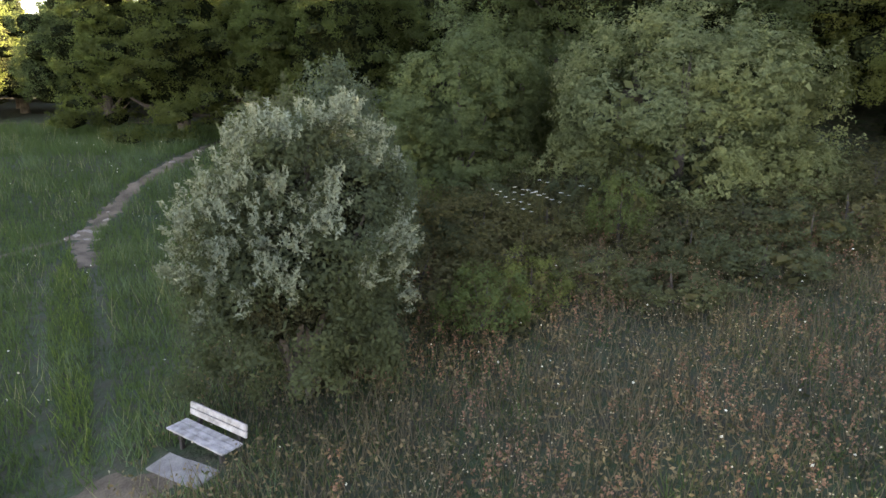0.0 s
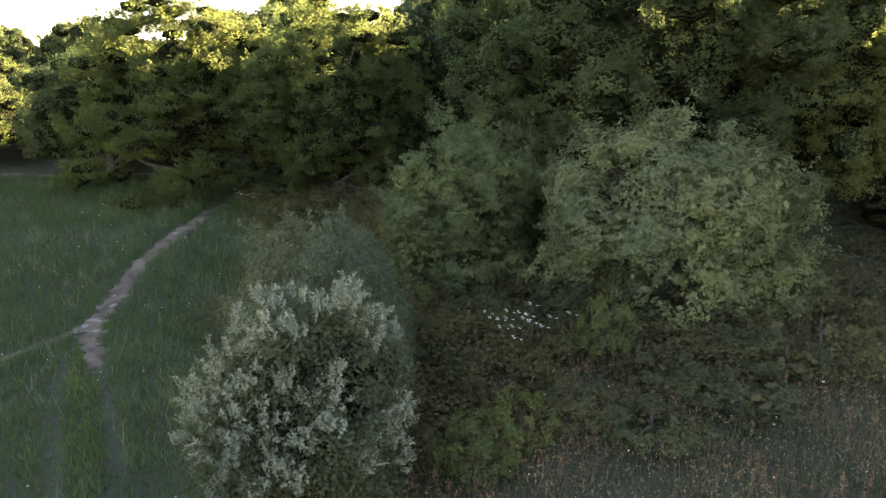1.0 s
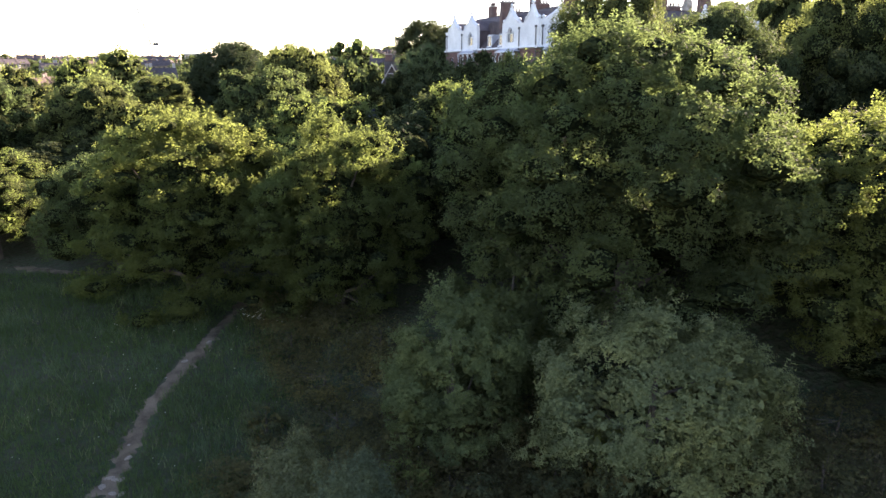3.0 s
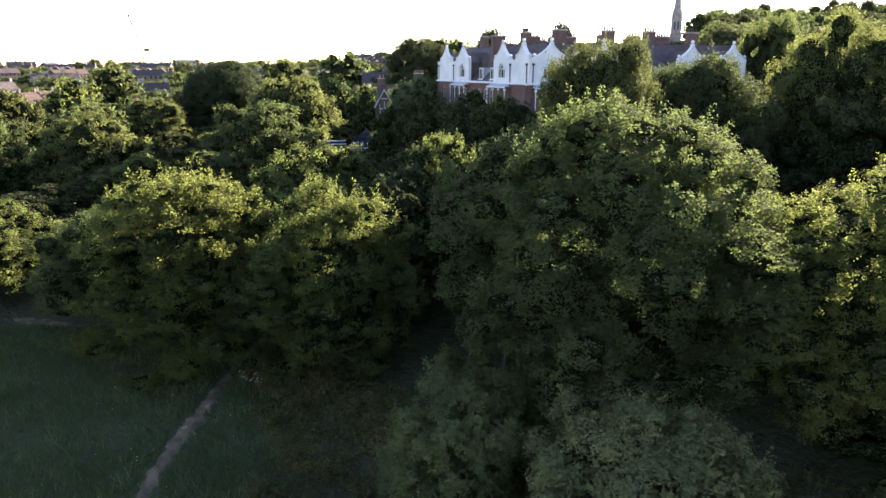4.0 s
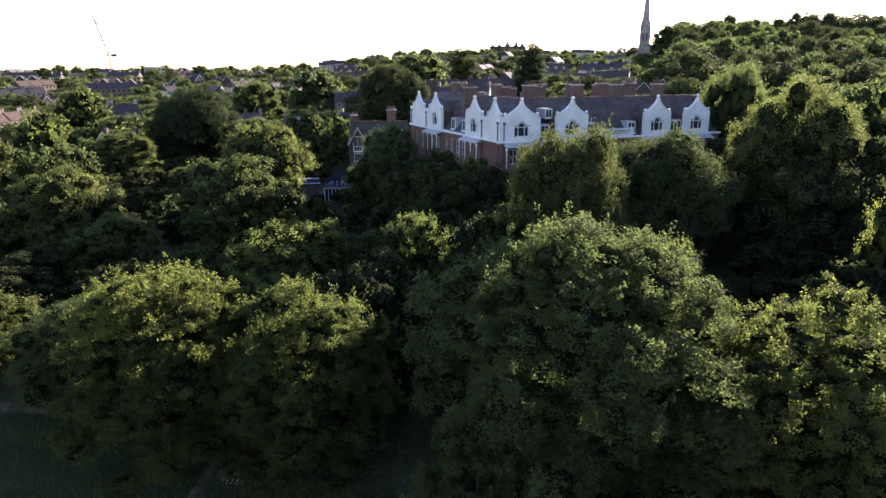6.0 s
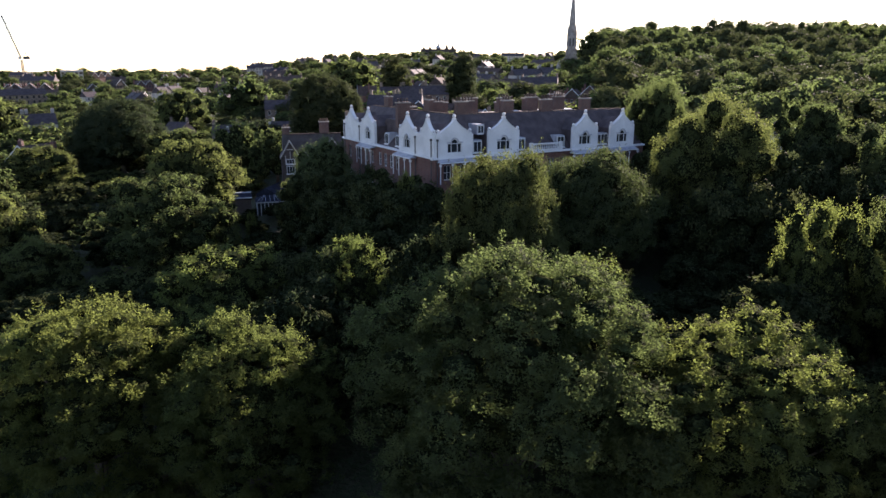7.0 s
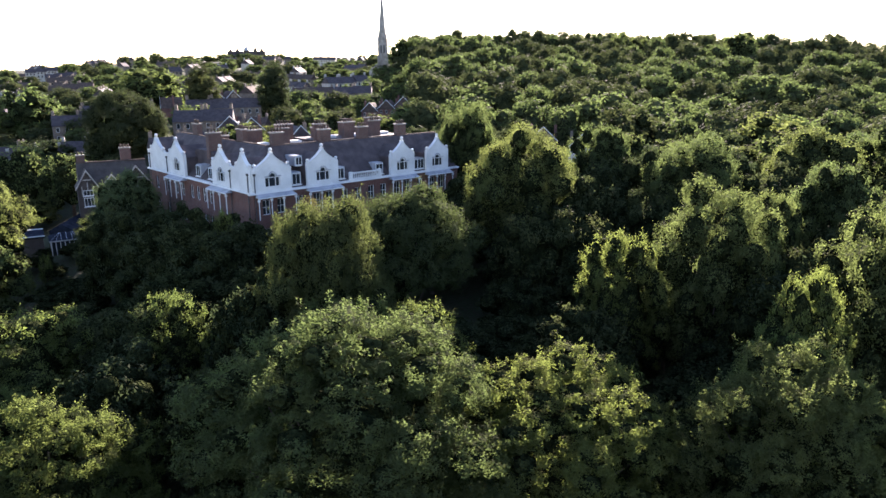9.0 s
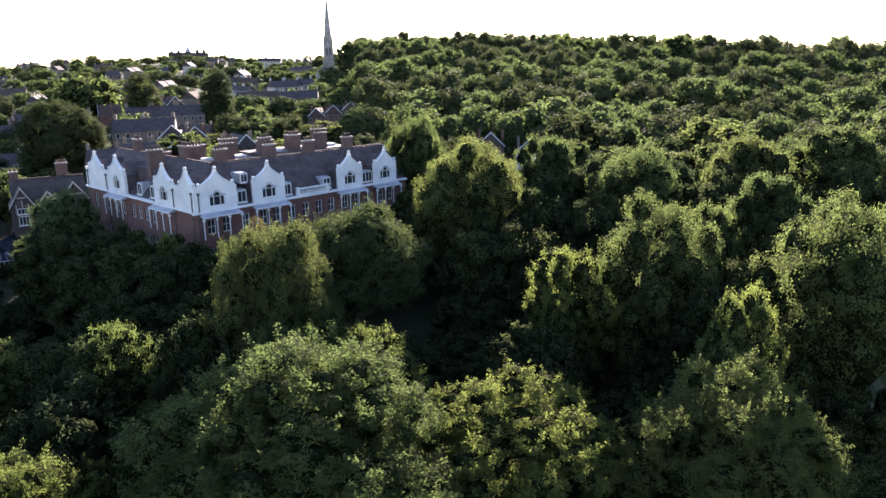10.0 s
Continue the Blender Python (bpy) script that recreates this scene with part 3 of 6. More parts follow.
def plant(kind, name, label, x, y, top, r, seed=0, turn=None, category="tree", group=""):
    """A plant of that kind whose crown reaches the height top, with the radius r."""
    key = (kind, seed)
    z = gz(x, y)
    sx, sz = r / KINDS[kind][0], (top - z) / KINDS[kind][1]
    turn = random.uniform(0, 360) if turn is None else turn
    m = pose(x, y, z, 0, 0, turn) @ Matrix.Diagonal((sx, sx, sz, 1))
    if key not in PLANTS:
        ob = PLANTS[key] = build_plant(kind, name, seed * 31 + len(kind) * 7 + 3)
        ob.matrix_basis = m
    else:
        first = PLANTS[key]
        ob = copy_thing(first, m @ Matrix.Diagonal((1 / first.scale[0], 1 / first.scale[1], 1 / first.scale[2], 1)))
        ob.name = name
    return tagged(ob, label, category, group)


# the large trees: kind, x, y, top, radius, seed, label
TREES = [
    ("layered_bright", -17.4, 46.5, 16.8, 7.6, 0, "broad hornbeam-like tree with layered boughs and sunlit top"),
    ("broad", -24.0, 50.0, 13.5, 5.5, 1, "dark broadleaf tree at the meadow's edge"),
    ("layered", -6.4, 43.0, 15.7, 6.4, 1, "broad dark tree with layered boughs beside the path"),
    ("bright", -10.6, 51.0, 14.6, 4.6, 0, "shaded broadleaf tree with a sunlit top"),
    ("bright", -10.5, 59.5, 17.3, 6.2, 0, "bright green tree catching low sun"),
    ("oak", 10.0, 37.0, 21.5, 9.6, 0, "huge spreading chestnut-like tree with lit upper leaves"),
    ("lime", 22.6, 33.2, 17.8, 7.4, 1, "yellow-green rounded tree in low sun"),
    ("oak", 33.0, 25.0, 19.6, 7.0, 1, "large loose-crowned tree with hanging foliage"),
    # brighter leaf kind on this tree: the sunlit top is put into its colour
    ("bright", 1.1, 56.4, 18.5, 3.7, 1, "dark tree whose top catches the sun"),
    ("shade", 6.8, 52.4, 19.8, 4.0, 1, "dark tree whose top catches the sun"),
    ("bright", 12.8, 45.5, 19.8, 4.6, 0, "green treetop lit from behind"),
    ("bright", 17.6, 45.6, 19.0, 4.4, 1, "green treetop lit from behind"),
    ("shade", 30.4, 42.6, 17.8, 5.2, 1, "dark woodland tree with a lit sprig"),
    ("domed", 12.8, 52.8, 26.2, 5.4, 0, "full green tree standing before the white gables"),
    ("domed", 23.2, 61.0, 24.6, 7.0, 1, "full green tree standing before the white gables"),
    ("broad", 42.9, 73.2, 29.3, 8.0, 1, "hazy green woodland tree"),
    ("broad", 45.2, 43.8, 26.4, 6.6, 1, "massive domed tree rimmed with light"),
    ("broad", 52.5, 30.7, 28.2, 7.4, 0, "massive tree rimmed with light"),
    ("woodland", 65.0, 48.1, 26.9, 5.2, 1, "rounded tree rimmed with light"),
    ("woodland", 55.6, 47.2, 24.6, 3.6, 0, "small rounded tree rimmed with light"),
    ("woodland", 92.0, 58.1, 30.2, 7.6, 1, "broad woodland tree rimmed with light"),
    ("woodland", 80.8, 63.8, 28.8, 6.3, 0, "rounded woodland tree rimmed with light"),
    ("broad", 61.5, 64.3, 28.6, 7.2, 0, "broad domed tree rimmed with light"),
    ("woodland", 59.0, 79.5, 28.6, 5.2, 1, "rounded woodland tree rimmed with light"),
    ("woodland", 99.5, 68.6, 27.0, 6.0, 0, "woodland tree rimmed with light"),
    ("bright", 38.0, 29.6, 19.6, 3.8, 0, "small bright tree before a darker one"),
    ("bright", 36.7, 45.9, 22.6, 4.2, 1, "small lit tree between larger ones"),
    ("bright", 40.5, 30.8, 23.0, 3.2, 1, "small lit tree between larger ones"),
    ("broad", 45.0, 93.5, 31.4, 5.4, 0, "dark tree at the end of the terrace"),
    ("garden", -21.0, 87.5, 19.6, 7.8, 0, "broad bright green tree in a garden"),
    ("raised", -20.5, 102.0, 22.6, 7.0, 1, "bright green tree sloping to a low roof"),
    ("garden", -43.5, 88.0, 18.6, 7.6, 1, "rounded garden tree with a lit crown"),
    ("garden", -58.0, 86.0, 20.0, 7.4, 0, "bright yellow-green tree in low sun"),
    ("garden", -33.5, 78.0, 13.8, 5.4, 0, "garden tree with lit crown"),
    ("shade", -28.0, 66.0, 11.6, 5.6, 1, "shaded tree below the meadow"),
    ("shade", -40.0, 66.0, 12.0, 6.4, 0, "shaded tree below the meadow"),
    ("bright", -36.0, 54.0, 13.0, 5.5, 1, "bright tree at the meadow's edge"),
    ("woodland", -5.0, 103.0, 16.8, 4.2, 1, "dark green tree beside the brick terrace"),
    ("garden_pale", -1.9, 98.5, 22.6, 5.0, 0, "loose green tree beside the end of the brick terrace"),
    ("woodland", -0.5, 99.0, 16.6, 4.2, 0, "dark green tree beside the brick terrace"),
    ("dome", -49.0, 166.0, 26.4, 11.5, 0, "large dark round tree among houses"),
    ("woodland", -34.0, 160.0, 19.5, 8.0, 0, "green tree among houses"),
    ("woodland", -57.0, 141.0, 18.0, 7.5, 0, "rounded tree among houses"),
    ("dome", -2.7, 174.0, 31.9, 8.8, 0, "huge dark domed tree behind the terrace"),
    ("bright", 7.3, 74.0, 21.4, 1.8, 1, "slim pale green tree before the brick terrace"),
    ("conifer", 15.6, 70.0, 23.4, 2.6, 0, "small brownish conifer before the brick terrace"),
    ("poplar", 19.5, 231.0, 37.5, 6.2, 0, "tall dark columnar tree"),
    ("poplar", 41.0, 228.0, 39.0, 6.0, 0, "tall dark columnar tree"),
    ("copse", -56.5, 114.8, 19.5, 6.6, 0, "rounded dark garden tree"),
    ("copse_bright", -75.0, 147.0, 22.6, 6.6, 1, "pale green tree among houses"),
    ("copse", -78.0, 128.0, 20.8, 6.6, 1, "green tree among houses"),
    ("hillside", -45.0, 215.9, 27.5, 8.0, 0, "dark round tree among houses"),
    ("distant_bright", -32.1, 258.5, 30.4, 11.0, 0, "pale rounded tree among houses"),
    ("copse", -20.5, 149.0, 23.0, 6.5, 0, "dark green tree among houses"),
    ("copse", -12.5, 143.0, 21.0, 5.5, 1, "dark green tree among houses"),
    ("distant", -95.0, 210.0, 25.5, 8.5, 0, "green tree among houses"),
    ("distant", 257.7, 332.9, 55.0, 9.0, 1, "tall tree on the ridge"),
    ("distant", 266.0, 328.0, 53.5, 9.0, 0, "tall tree on the ridge"),
    ("distant", 304.0, 291.0, 55.5, 12.0, 0, "tall tree on the ridge"),
    ("distant", 142.0, 373.0, 53.0, 11.0, 0, "tall open tree beside the church"),
    ("distant", 158.0, 366.0, 52.0, 8.0, 1, "tall open tree beside the church"),
    ("distant_bright", 4.5, 272.0, 35.0, 14.0, 1, "broad pale green tree in the distance"),
]
for kind, x, y, top, r, seed, label in TREES:
    plant(kind, "tree", label, x, y, top, r, seed, group="large trees")

# understorey that fills the wood between the large trees, shade put into darker leaves
rng = np.random.default_rng(21)
UNDER = [(-3.2, 50.2, 16.0), (4, 47, 16), (9, 50, 17), (-4, 62, 15), (3, 66, 18.6), (9, 63, 18.4), (-1, 58, 17.2), (18, 65, 15), (23, 52, 14), (24, 44, 14), (28, 50, 14), (33, 56, 16), (40, 57, 17),
         (22, 71, 20.3), (12, 71, 20.2), (6, 70, 20.3), (0, 78, 20.6), (4.5, 75, 21), (8.8, 74.5, 20.6), (2, 84, 20.4), (-2, 92, 19.4), (17, 76.5, 20.6), (45, 104, 27), (52, 112, 29), (58, 101, 28), (40, 97, 24), (45, 72, 22.5), (50, 80, 24), (56, 90, 26), (38, 62, 19), (42, 66, 20), (-3.5, 86, 19.6), (-8, 75, 12), (-16, 72, 11), (-22, 60, 10), (41, 38, 14), (44, 48, 17), (46, 55, 18), (37, 35, 13), (27, 37, 12),
         (30, 31, 11), (42, 24, 13), (48, 28, 15), (58, 40, 19), (56, 53, 20), (42, 70, 19), (31, 74, 21.3), (1.5, 90, 16.5), (38, 79, 22), (46, 88, 23), (52, 98, 26), (-29, 74, 9), (-45, 76, 10), (24, 28, 8), (17, 40, 13),
         (-27, 57, 8), (-30, 97, 11), (-62, 100, 14), (-68, 84, 13), (-58, 74, 11), (-48, 60, 10),
         (50, 50, 22), (58, 56, 23.5), (66, 57, 24.5), (72, 60, 25), (52, 60, 23), (48, 66, 24), (50, 37, 22.5), (58, 40, 23), (46, 37, 21.5), (40, 50, 20.5), (62, 72, 26), (75, 54, 25), (85, 50, 26), (72, 70, 26), (55, 72, 25), (36, 60, 21), (41, 57, 21)]
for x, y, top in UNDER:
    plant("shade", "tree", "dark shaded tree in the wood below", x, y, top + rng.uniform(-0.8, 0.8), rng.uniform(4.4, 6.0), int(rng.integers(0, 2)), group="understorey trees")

# trees of the low ground behind the meadow
rng = np.random.default_rng(64)
taken = [(t[1], t[2]) for t in TREES] + [(u[0], u[1]) for u in UNDER]
for d in (62, 70, 79, 89, 100, 112, 126, 142, 160, 178):
    az = -44.0
    while az < -2.5:
        az += math.degrees(7.4 / d) * rng.uniform(0.8, 1.2)
        x, y = d * rng.uniform(0.97, 1.03) * math.sin(radians(az)), d * math.cos(radians(az))
        view = -9.5 < az < -3.0 and d < 125
        if min(math.hypot(x - a, y - b) for a, b in taken) < 5.2 or math.hypot(x + 12, y - 122) < 13 or math.hypot(x + 6, y - 120) < 9 or math.hypot(x + 4.5, y - 127) < 10 or (view and d > 95):
            continue
        kind = ["shade", "shade", "copse", "copse"][int(rng.integers(0, 4))] if d < 120 else ["hillside", "distant_dark", "hillside"][int(rng.integers(0, 3))]
        tall = rng.uniform(5.0, 8.0) if not view else rng.uniform(4, 6)
        plant(kind, "tree", "garden tree on the low ground", x, y, gz(x, y) + tall, rng.uniform(4.4, 6.2), int(rng.integers(0, 2)), group="garden trees")

# small trees and shrubs of the meadow's edge
plant("willow", "willow_tree", "silvery grey-green willow-like small tree", 8.7, 25.2, 9.5, 5.3, 0, 215)
plant("young_willow", "willow_tree", "fresh grey-green young willow-like tree beside a larger one", 0.7, 28.4, 9.1, 3.7, 0)
for i, (x, y, top, r) in enumerate([(-2.6, 17.6, 7.3, 1.9), (-4.9, 20.6, 6.7, 2.0), (-2.4, 20.4, 6.2, 1.8)]):
    plant("olive_shrub", "shrub", "tall olive shrub with pale upright shoots", x, y, top, r, i % 2, category="shrub", group="olive shrubs")
plant("sapling", "small_tree", "green small tree at the edge of the scrub", 3.6, 32.4, 10.6, 3.4, 1)
SCRUB = [(-8.6, 37.5), (-6.0, 33.5), (-3.2, 36.0), (-4.8, 30.0), (-7.4, 27.0), (-2.0, 26.2), (1.8, 26.6), (-4.2, 22.6), (-0.2, 22.2), (3.8, 22.2), (3.0, 28.0), (13.4, 28.0), (15.0, 23.4), (12.4, 20.4), (7.2, 19.8), (2.2, 18.8),
         (-0.6, 17.8), (17.8, 27.4), (20.4, 22.0), (-10.2, 42.0), (-2.6, 19.4), (-5.6, 24.6), (-2.6, 29.4), (0.6, 24.4), (1.2, 20.4), (5.0, 25.0), (-6.2, 39.6), (-1.4, 33.2), (-3.4, 24.6), (5.4, 28.6), (10.8, 23.0), (9.4, 20.8)]
for i, (x, y) in enumerate(SCRUB):
    plant("bramble", "bramble", "tangled dark bramble scrub", x, y, gz(x, y) + random.uniform(1.1, 2.0), random.uniform(2.0, 3.0), i % 2, category="shrub", group="bramble scrub")
for i, (x, y, hgt) in enumerate([(-6.6, 20.5, 1.9), (-7.2, 23.6, 1.7), (-8.4, 30.5, 1.6), (6.4, 23.0, 2.6), (4.0, 17.2, 1.3), (5.8, 16.4, 1.1), (3.2, 20.6, 1.7), (0.4, 19.6, 1.5), (6.8, 18.2, 1.5), (8.6, 17.6, 1.2), (-0.8, 20.8, 1.8), (1.6, 22.6, 1.9), (4.6, 23.6, 2.0), (-2.2, 21.8, 1.6), (10.4, 18.8, 1.6), (8.8, 22.0, 1.9)]):
    plant("shrub", "shrub", "olive green shrub in long grass", x, y, gz(x, y) + hgt, random.uniform(1.2, 1.7), i % 2, category="shrub", group="meadow shrubs")

for i, (x, y, hgt) in enumerate([(1.0, 15.4, 1.9), (2.2, 16.4, 1.6), (5.4, 20.4, 2.4), (-5.4, 21.6, 1.8), (7.0, 24.6, 2.6), (-1.2, 24.0, 2.2)]):
    plant("green_shrub", "shrub", "fresh green leafy shrub in long grass", x, y, gz(x, y) + hgt, random.uniform(0.9, 1.3), i % 2, category="shrub", group="green shrubs")
# low growth round the glasshouse
for x, y, hgt in [(-17, 112, 3.4), (-14, 114.5, 2.6), (-11.5, 115.5, 2.4), (-9, 114, 3.2), (-14.5, 109, 4.0), (-10, 109.5, 4.2), (-12.5, 104.5, 4.5), (-8, 104, 4.6), (-18.5, 106.5, 4.6), (-6.5, 112, 3.8), (-20, 116, 4.0)]:
    plant("shade", "tree", "low dark bush beside a glasshouse", x, y, gz(x, y) + 0.45 * hgt, random.uniform(1.8, 2.6), 0, category="shrub", group="garden bushes")

for x, y, hgt in [(-17.4, 104.5, 3.6), (-13.4, 104.0, 4.0), (-15.6, 103.0, 1.8)]:
    plant("green_shrub", "shrub", "small bright columnar shrub in a garden", x, y, gz(x, y) + hgt, 0.95, 0, category="shrub", group="garden shrubs")


def silver_bush():
    """The large bush whose shoots end in silvery leaves."""
    rng = np.random.default_rng(8)
    x, y = -3.05, 13.75
    ob = thing("silver_bush", "large bush with silvery pale shoots over an olive inside", "shrub", m=pose(x, y, gz(x, y)))
    h = 6.75 - gz(x, y)
    c, w, heart, domes = crown_points(rng, 420, 13, 6, 2.65, -0.3, h * 0.97, 0.15, 0.9, 0.13, 0, (0.09, 0.18), 0.45, 0.47)
    clear = (c[:, 1] > -1.35) | (c[:, 2] > 1.75) | (c[:, 0] > 0.3)
    c, w = c[clear], w[clear]
    e = rng.standard_normal((330, 3))
    e /= np.linalg.norm(e, axis=1, keepdims=True)
    e = e[(e[:, 2] > -0.35) & ((e[:, 1] > -0.5) | (e[:, 2] > -0.05))]
    shell = np.array([0, 0, h * 0.48]) + e * np.array([2.05, 2.05, h * 0.43]) * rng.uniform(0.85, 1.0, (len(e), 1))
    c = np.concatenate([c, np.repeat(shell, 60, 0) + 0.2 * rng.standard_normal((60 * len(e), 3))])
    w = np.concatenate([w, np.repeat(e, 60, 0) + 0.6 * rng.standard_normal((60 * len(e), 3))])
    v, f = leaf_quads(rng, c, w, 0.06, 0.45)
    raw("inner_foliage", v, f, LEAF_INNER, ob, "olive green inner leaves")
    # closed filler body, added so neither view nor light passes through the bush
    part("twig_mat", core_mesh(rng, domes[:7], 0.4, 3, 0.47), OLIVE_CORE, ob, "added olive core that closes the inside of the bush")
    # tufts of shoots with narrow pale leaves, set apart on the upper outside
    spots, ways = np.concatenate([heart, shell]), np.concatenate([heart, shell]) - np.array([0.0, 0.0, h * 0.42])
    ways /= np.linalg.norm(ways, axis=1, keepdims=True)
    spots = spots + ways * 0.3
    keep = noise_mask(ways, rng) & (spots[:, 2] > 3.0 + 0.4 * rng.standard_normal(len(spots)))
    tufts = []
    for p, q in zip(spots[keep], ways[keep]):
        if all(np.linalg.norm(p - o) > 0.5 for o, _ in tufts):
            tufts.append((p, q))
    cs, ws = [], []
    for p, q in tufts:
        for s in range(rng.integers(9, 19)):
            axis = q * 0.55 + np.array([0, 0, 0.5]) + 0.33 * rng.standard_normal(3)
            axis /= np.linalg.norm(axis)
            start = p + 0.13 * rng.standard_normal(3)
            t = rng.uniform(0, rng.uniform(0.2, 0.36), 24)[:, None]
            ring = rng.standard_normal((24, 3))
            ring -= (ring @ axis)[:, None] * axis
            ring /= np.linalg.norm(ring, axis=1, keepdims=True)
            cs.append(start + axis * t + ring * 0.045)
            ws.append(axis * 0.5 + np.cross(ring, axis) + 0.5 * ring)
    v, f = leaf_quads(rng, np.concatenate(cs), np.concatenate(ws), 0.05, 0.36)
    raw("silver_foliage", v, f, LEAF_SILVER, ob, "silvery pale leaf shoots")
    for k in range(9):
        a = k * 0.7 + 0.3
        p = heart[k * 7]
        bm = bmesh.new()
        tube(bm, [(0.25 * math.cos(a), 0.25 * math.sin(a), -0.3), (p[0] * 0.4, p[1] * 0.4, p[2] * 0.5), tuple(p)], [0.09, 0.06, 0.02], 6)
        part("stem", bm, BARK, ob)


def noise_mask(d, rng):
    """Leaves gaps between groups of shoots."""
    out = []
    for q in d:
        n = noise.noise(Vector(q) * 2.6 + Vector((3.1, 0.2, 1.7)))
        out.append(n > -0.42 + 0.25 * rng.random() + 0.45 * max(q[0], 0) and (q[2] > -0.1 or rng.random() < 0.55))
    return np.array(out)


silver_bush()


# ---- grass, herbs and flowers ----
def blades(rng, x, y, tall, wide, lean=0.35):
    """Leaning blades of grass."""
    n = len(x)
    z = ground_z(x, y) - 0.02
    a = rng.uniform(0, math.tau, n)
    h = tall * rng.uniform(0.55, 1.25, n)
    bend = h * lean * rng.uniform(0.3, 1.4, n)
    b = rng.uniform(0, math.tau, n)
    dx, dy = np.cos(a) * wide / 2, np.sin(a) * wide / 2
    ox, oy = np.cos(b) * bend, np.sin(b) * bend
    v = np.stack([np.stack([x - dx, y - dy, z], -1), np.stack([x + dx, y + dy, z], -1), np.stack([x + ox, y + oy, z + h * 0.96], -1)], 1)
    return v.reshape(-1, 3), np.arange(3 * n).reshape(-1, 3)


def scattered(rng, n, x0, x1, y0, y1):
    return rng.uniform(x0, x1, n), rng.uniform(y0, y1, n)


def fading(x, y, rng, area):
    """Thins a sown stretch towards its near and outer borders."""
    return rng.random(len(x)) < np.minimum((y - area[2]) / 6.0, (area[1] - x) / 5.0)


def clumped(x, y, scale, seed):
    """A slow wavy field from 0 to 1, for patches."""
    s = np.zeros(len(x))
    r = np.random.default_rng(seed)
    for k in range(6):
        a, p = r.uniform(0, math.tau), r.uniform(0, math.tau)
        f = (0.6 + 0.35 * k) / scale
        s += np.sin(math.tau * f * (x * math.cos(a) + y * math.sin(a)) + p) / (1 + 0.3 * k)
    return 1 / (1 + np.exp(-1.6 * s))


def sow(name, label, material, seed, n, area, tall, wide, keep, lean=0.45, category="grass"):
    rng = np.random.default_rng(seed)
    x, y = scattered(rng, n, *area)
    on = keep(x, y, rng) & fading(x, y, rng, area)
    x, y = x[on], y[on]
    v, f = blades(rng, x, y, tall * (0.45 + 0.6 * clumped(x, y, 4.0, seed + 1) + 0.5 * clumped(x, y, 0.9, seed + 2)), wide, lean)
    tagged(raw(name, v, f, material), label, category, kind="stuff")


TRAILS = np.concatenate([spline([(-14.6, 26.0), (-13.4, 22.0), (-12.0, 19.0), (-10.3, 16.0), (-8.6, 13.2), (-7.4, 11.6)], 12), spline([(-14.0, 26.0), (-11.7, 22.0), (-9.9, 18.6), (-8.4, 15.4), (-7.2, 13.0), (-6.5, 11.8)], 12)])
BETWEEN = spline([(-14.2, 25.6), (-12.6, 22.0), (-11.0, 19.0), (-9.5, 16.0), (-8.1, 13.5), (-7.4, 12.6)], 12)


def on_trail(x, y, wide, line=TRAILS):
    out = np.full(len(x), 99.0)
    for a, b in line:
        out = np.minimum(out, np.hypot(x - a, y - b))
    return out < wide


def off_path(x, y):
    return (path_near(x, y) > 0.72 + 0.3 * np.sin(3.1 * x + 2.3 * y) * np.sin(1.9 * y - 1.3 * x)) & (~on_trail(x, y, 0.24) | (np.sin(57 * x + 31 * y) > 0.55))


def west(x, y, rng):
    """Green sward on the path's side of the meadow."""
    edge = x < -4.5 - 0.1 * (y - 12) + 1.5 * rng.standard_normal(len(x))
    bare = (np.hypot((x + 5.9) / 1.5, (y - 10.9) / 0.95) > 1.0 + 0.35 * rng.standard_normal(len(x))) & ~((np.abs(x + 4.8) < 0.95) & (np.abs(y - 11.35) < 0.75))
    return off_path(x, y) & edge & bare


def east(x, y, rng):
    edge = x > -5.2 - 0.1 * (y - 12) + 1.2 * rng.standard_normal(len(x))
    return edge & (np.hypot(x + 4.7, y - 11.7) > 1.05)


sow("long_grass", "long green meadow grass", GRASS, 1, 150000, (-34, 3, 1, 50), 0.44, 0.034, west)
sow("tufted_grass", "blue-green tufted grass leaning in patches", GRASS_BLUE, 7, 130000, (-34, 2, 2, 48), 0.55, 0.022, lambda x, y, r: west(x, y, r) & (clumped(x, y, 2.6, 44) * clumped(x, y, 7.0, 45) > 0.16 + 0.3 * r.random(len(x))) & (path_near(x, y) > 1.6), 0.6)
sow("short_grass", "short trodden green grass", GRASS, 2, 66000, (-22, 1, 1, 34), 0.16, 0.03, west, 0.5)
sow("bright_grass", "lush yellow-green grass between worn trails", GRASS_LUSH, 9, 22000, (-15, -1, 5, 25), 0.3, 0.035, lambda x, y, r: off_path(x, y) & on_trail(x, y, 0.45 + 0.15 * r.standard_normal(len(x)), BETWEEN))
sow("pale_grass", "pale seeding grass stems", GRASS_PALE, 3, 14000, (-34, 5, 3, 48), 0.7, 0.02, lambda x, y, r: west(x, y, r) & (clumped(x, y, 5, 40) > 0.45) & (path_near(x, y) > 2.2))
sow("meadow_herbs", "brownish meadow herbs gone to seed", HERB_BROWN, 4, 74000, (-6, 30, 1, 27), 0.55, 0.025, east, 0.4, "herbs")


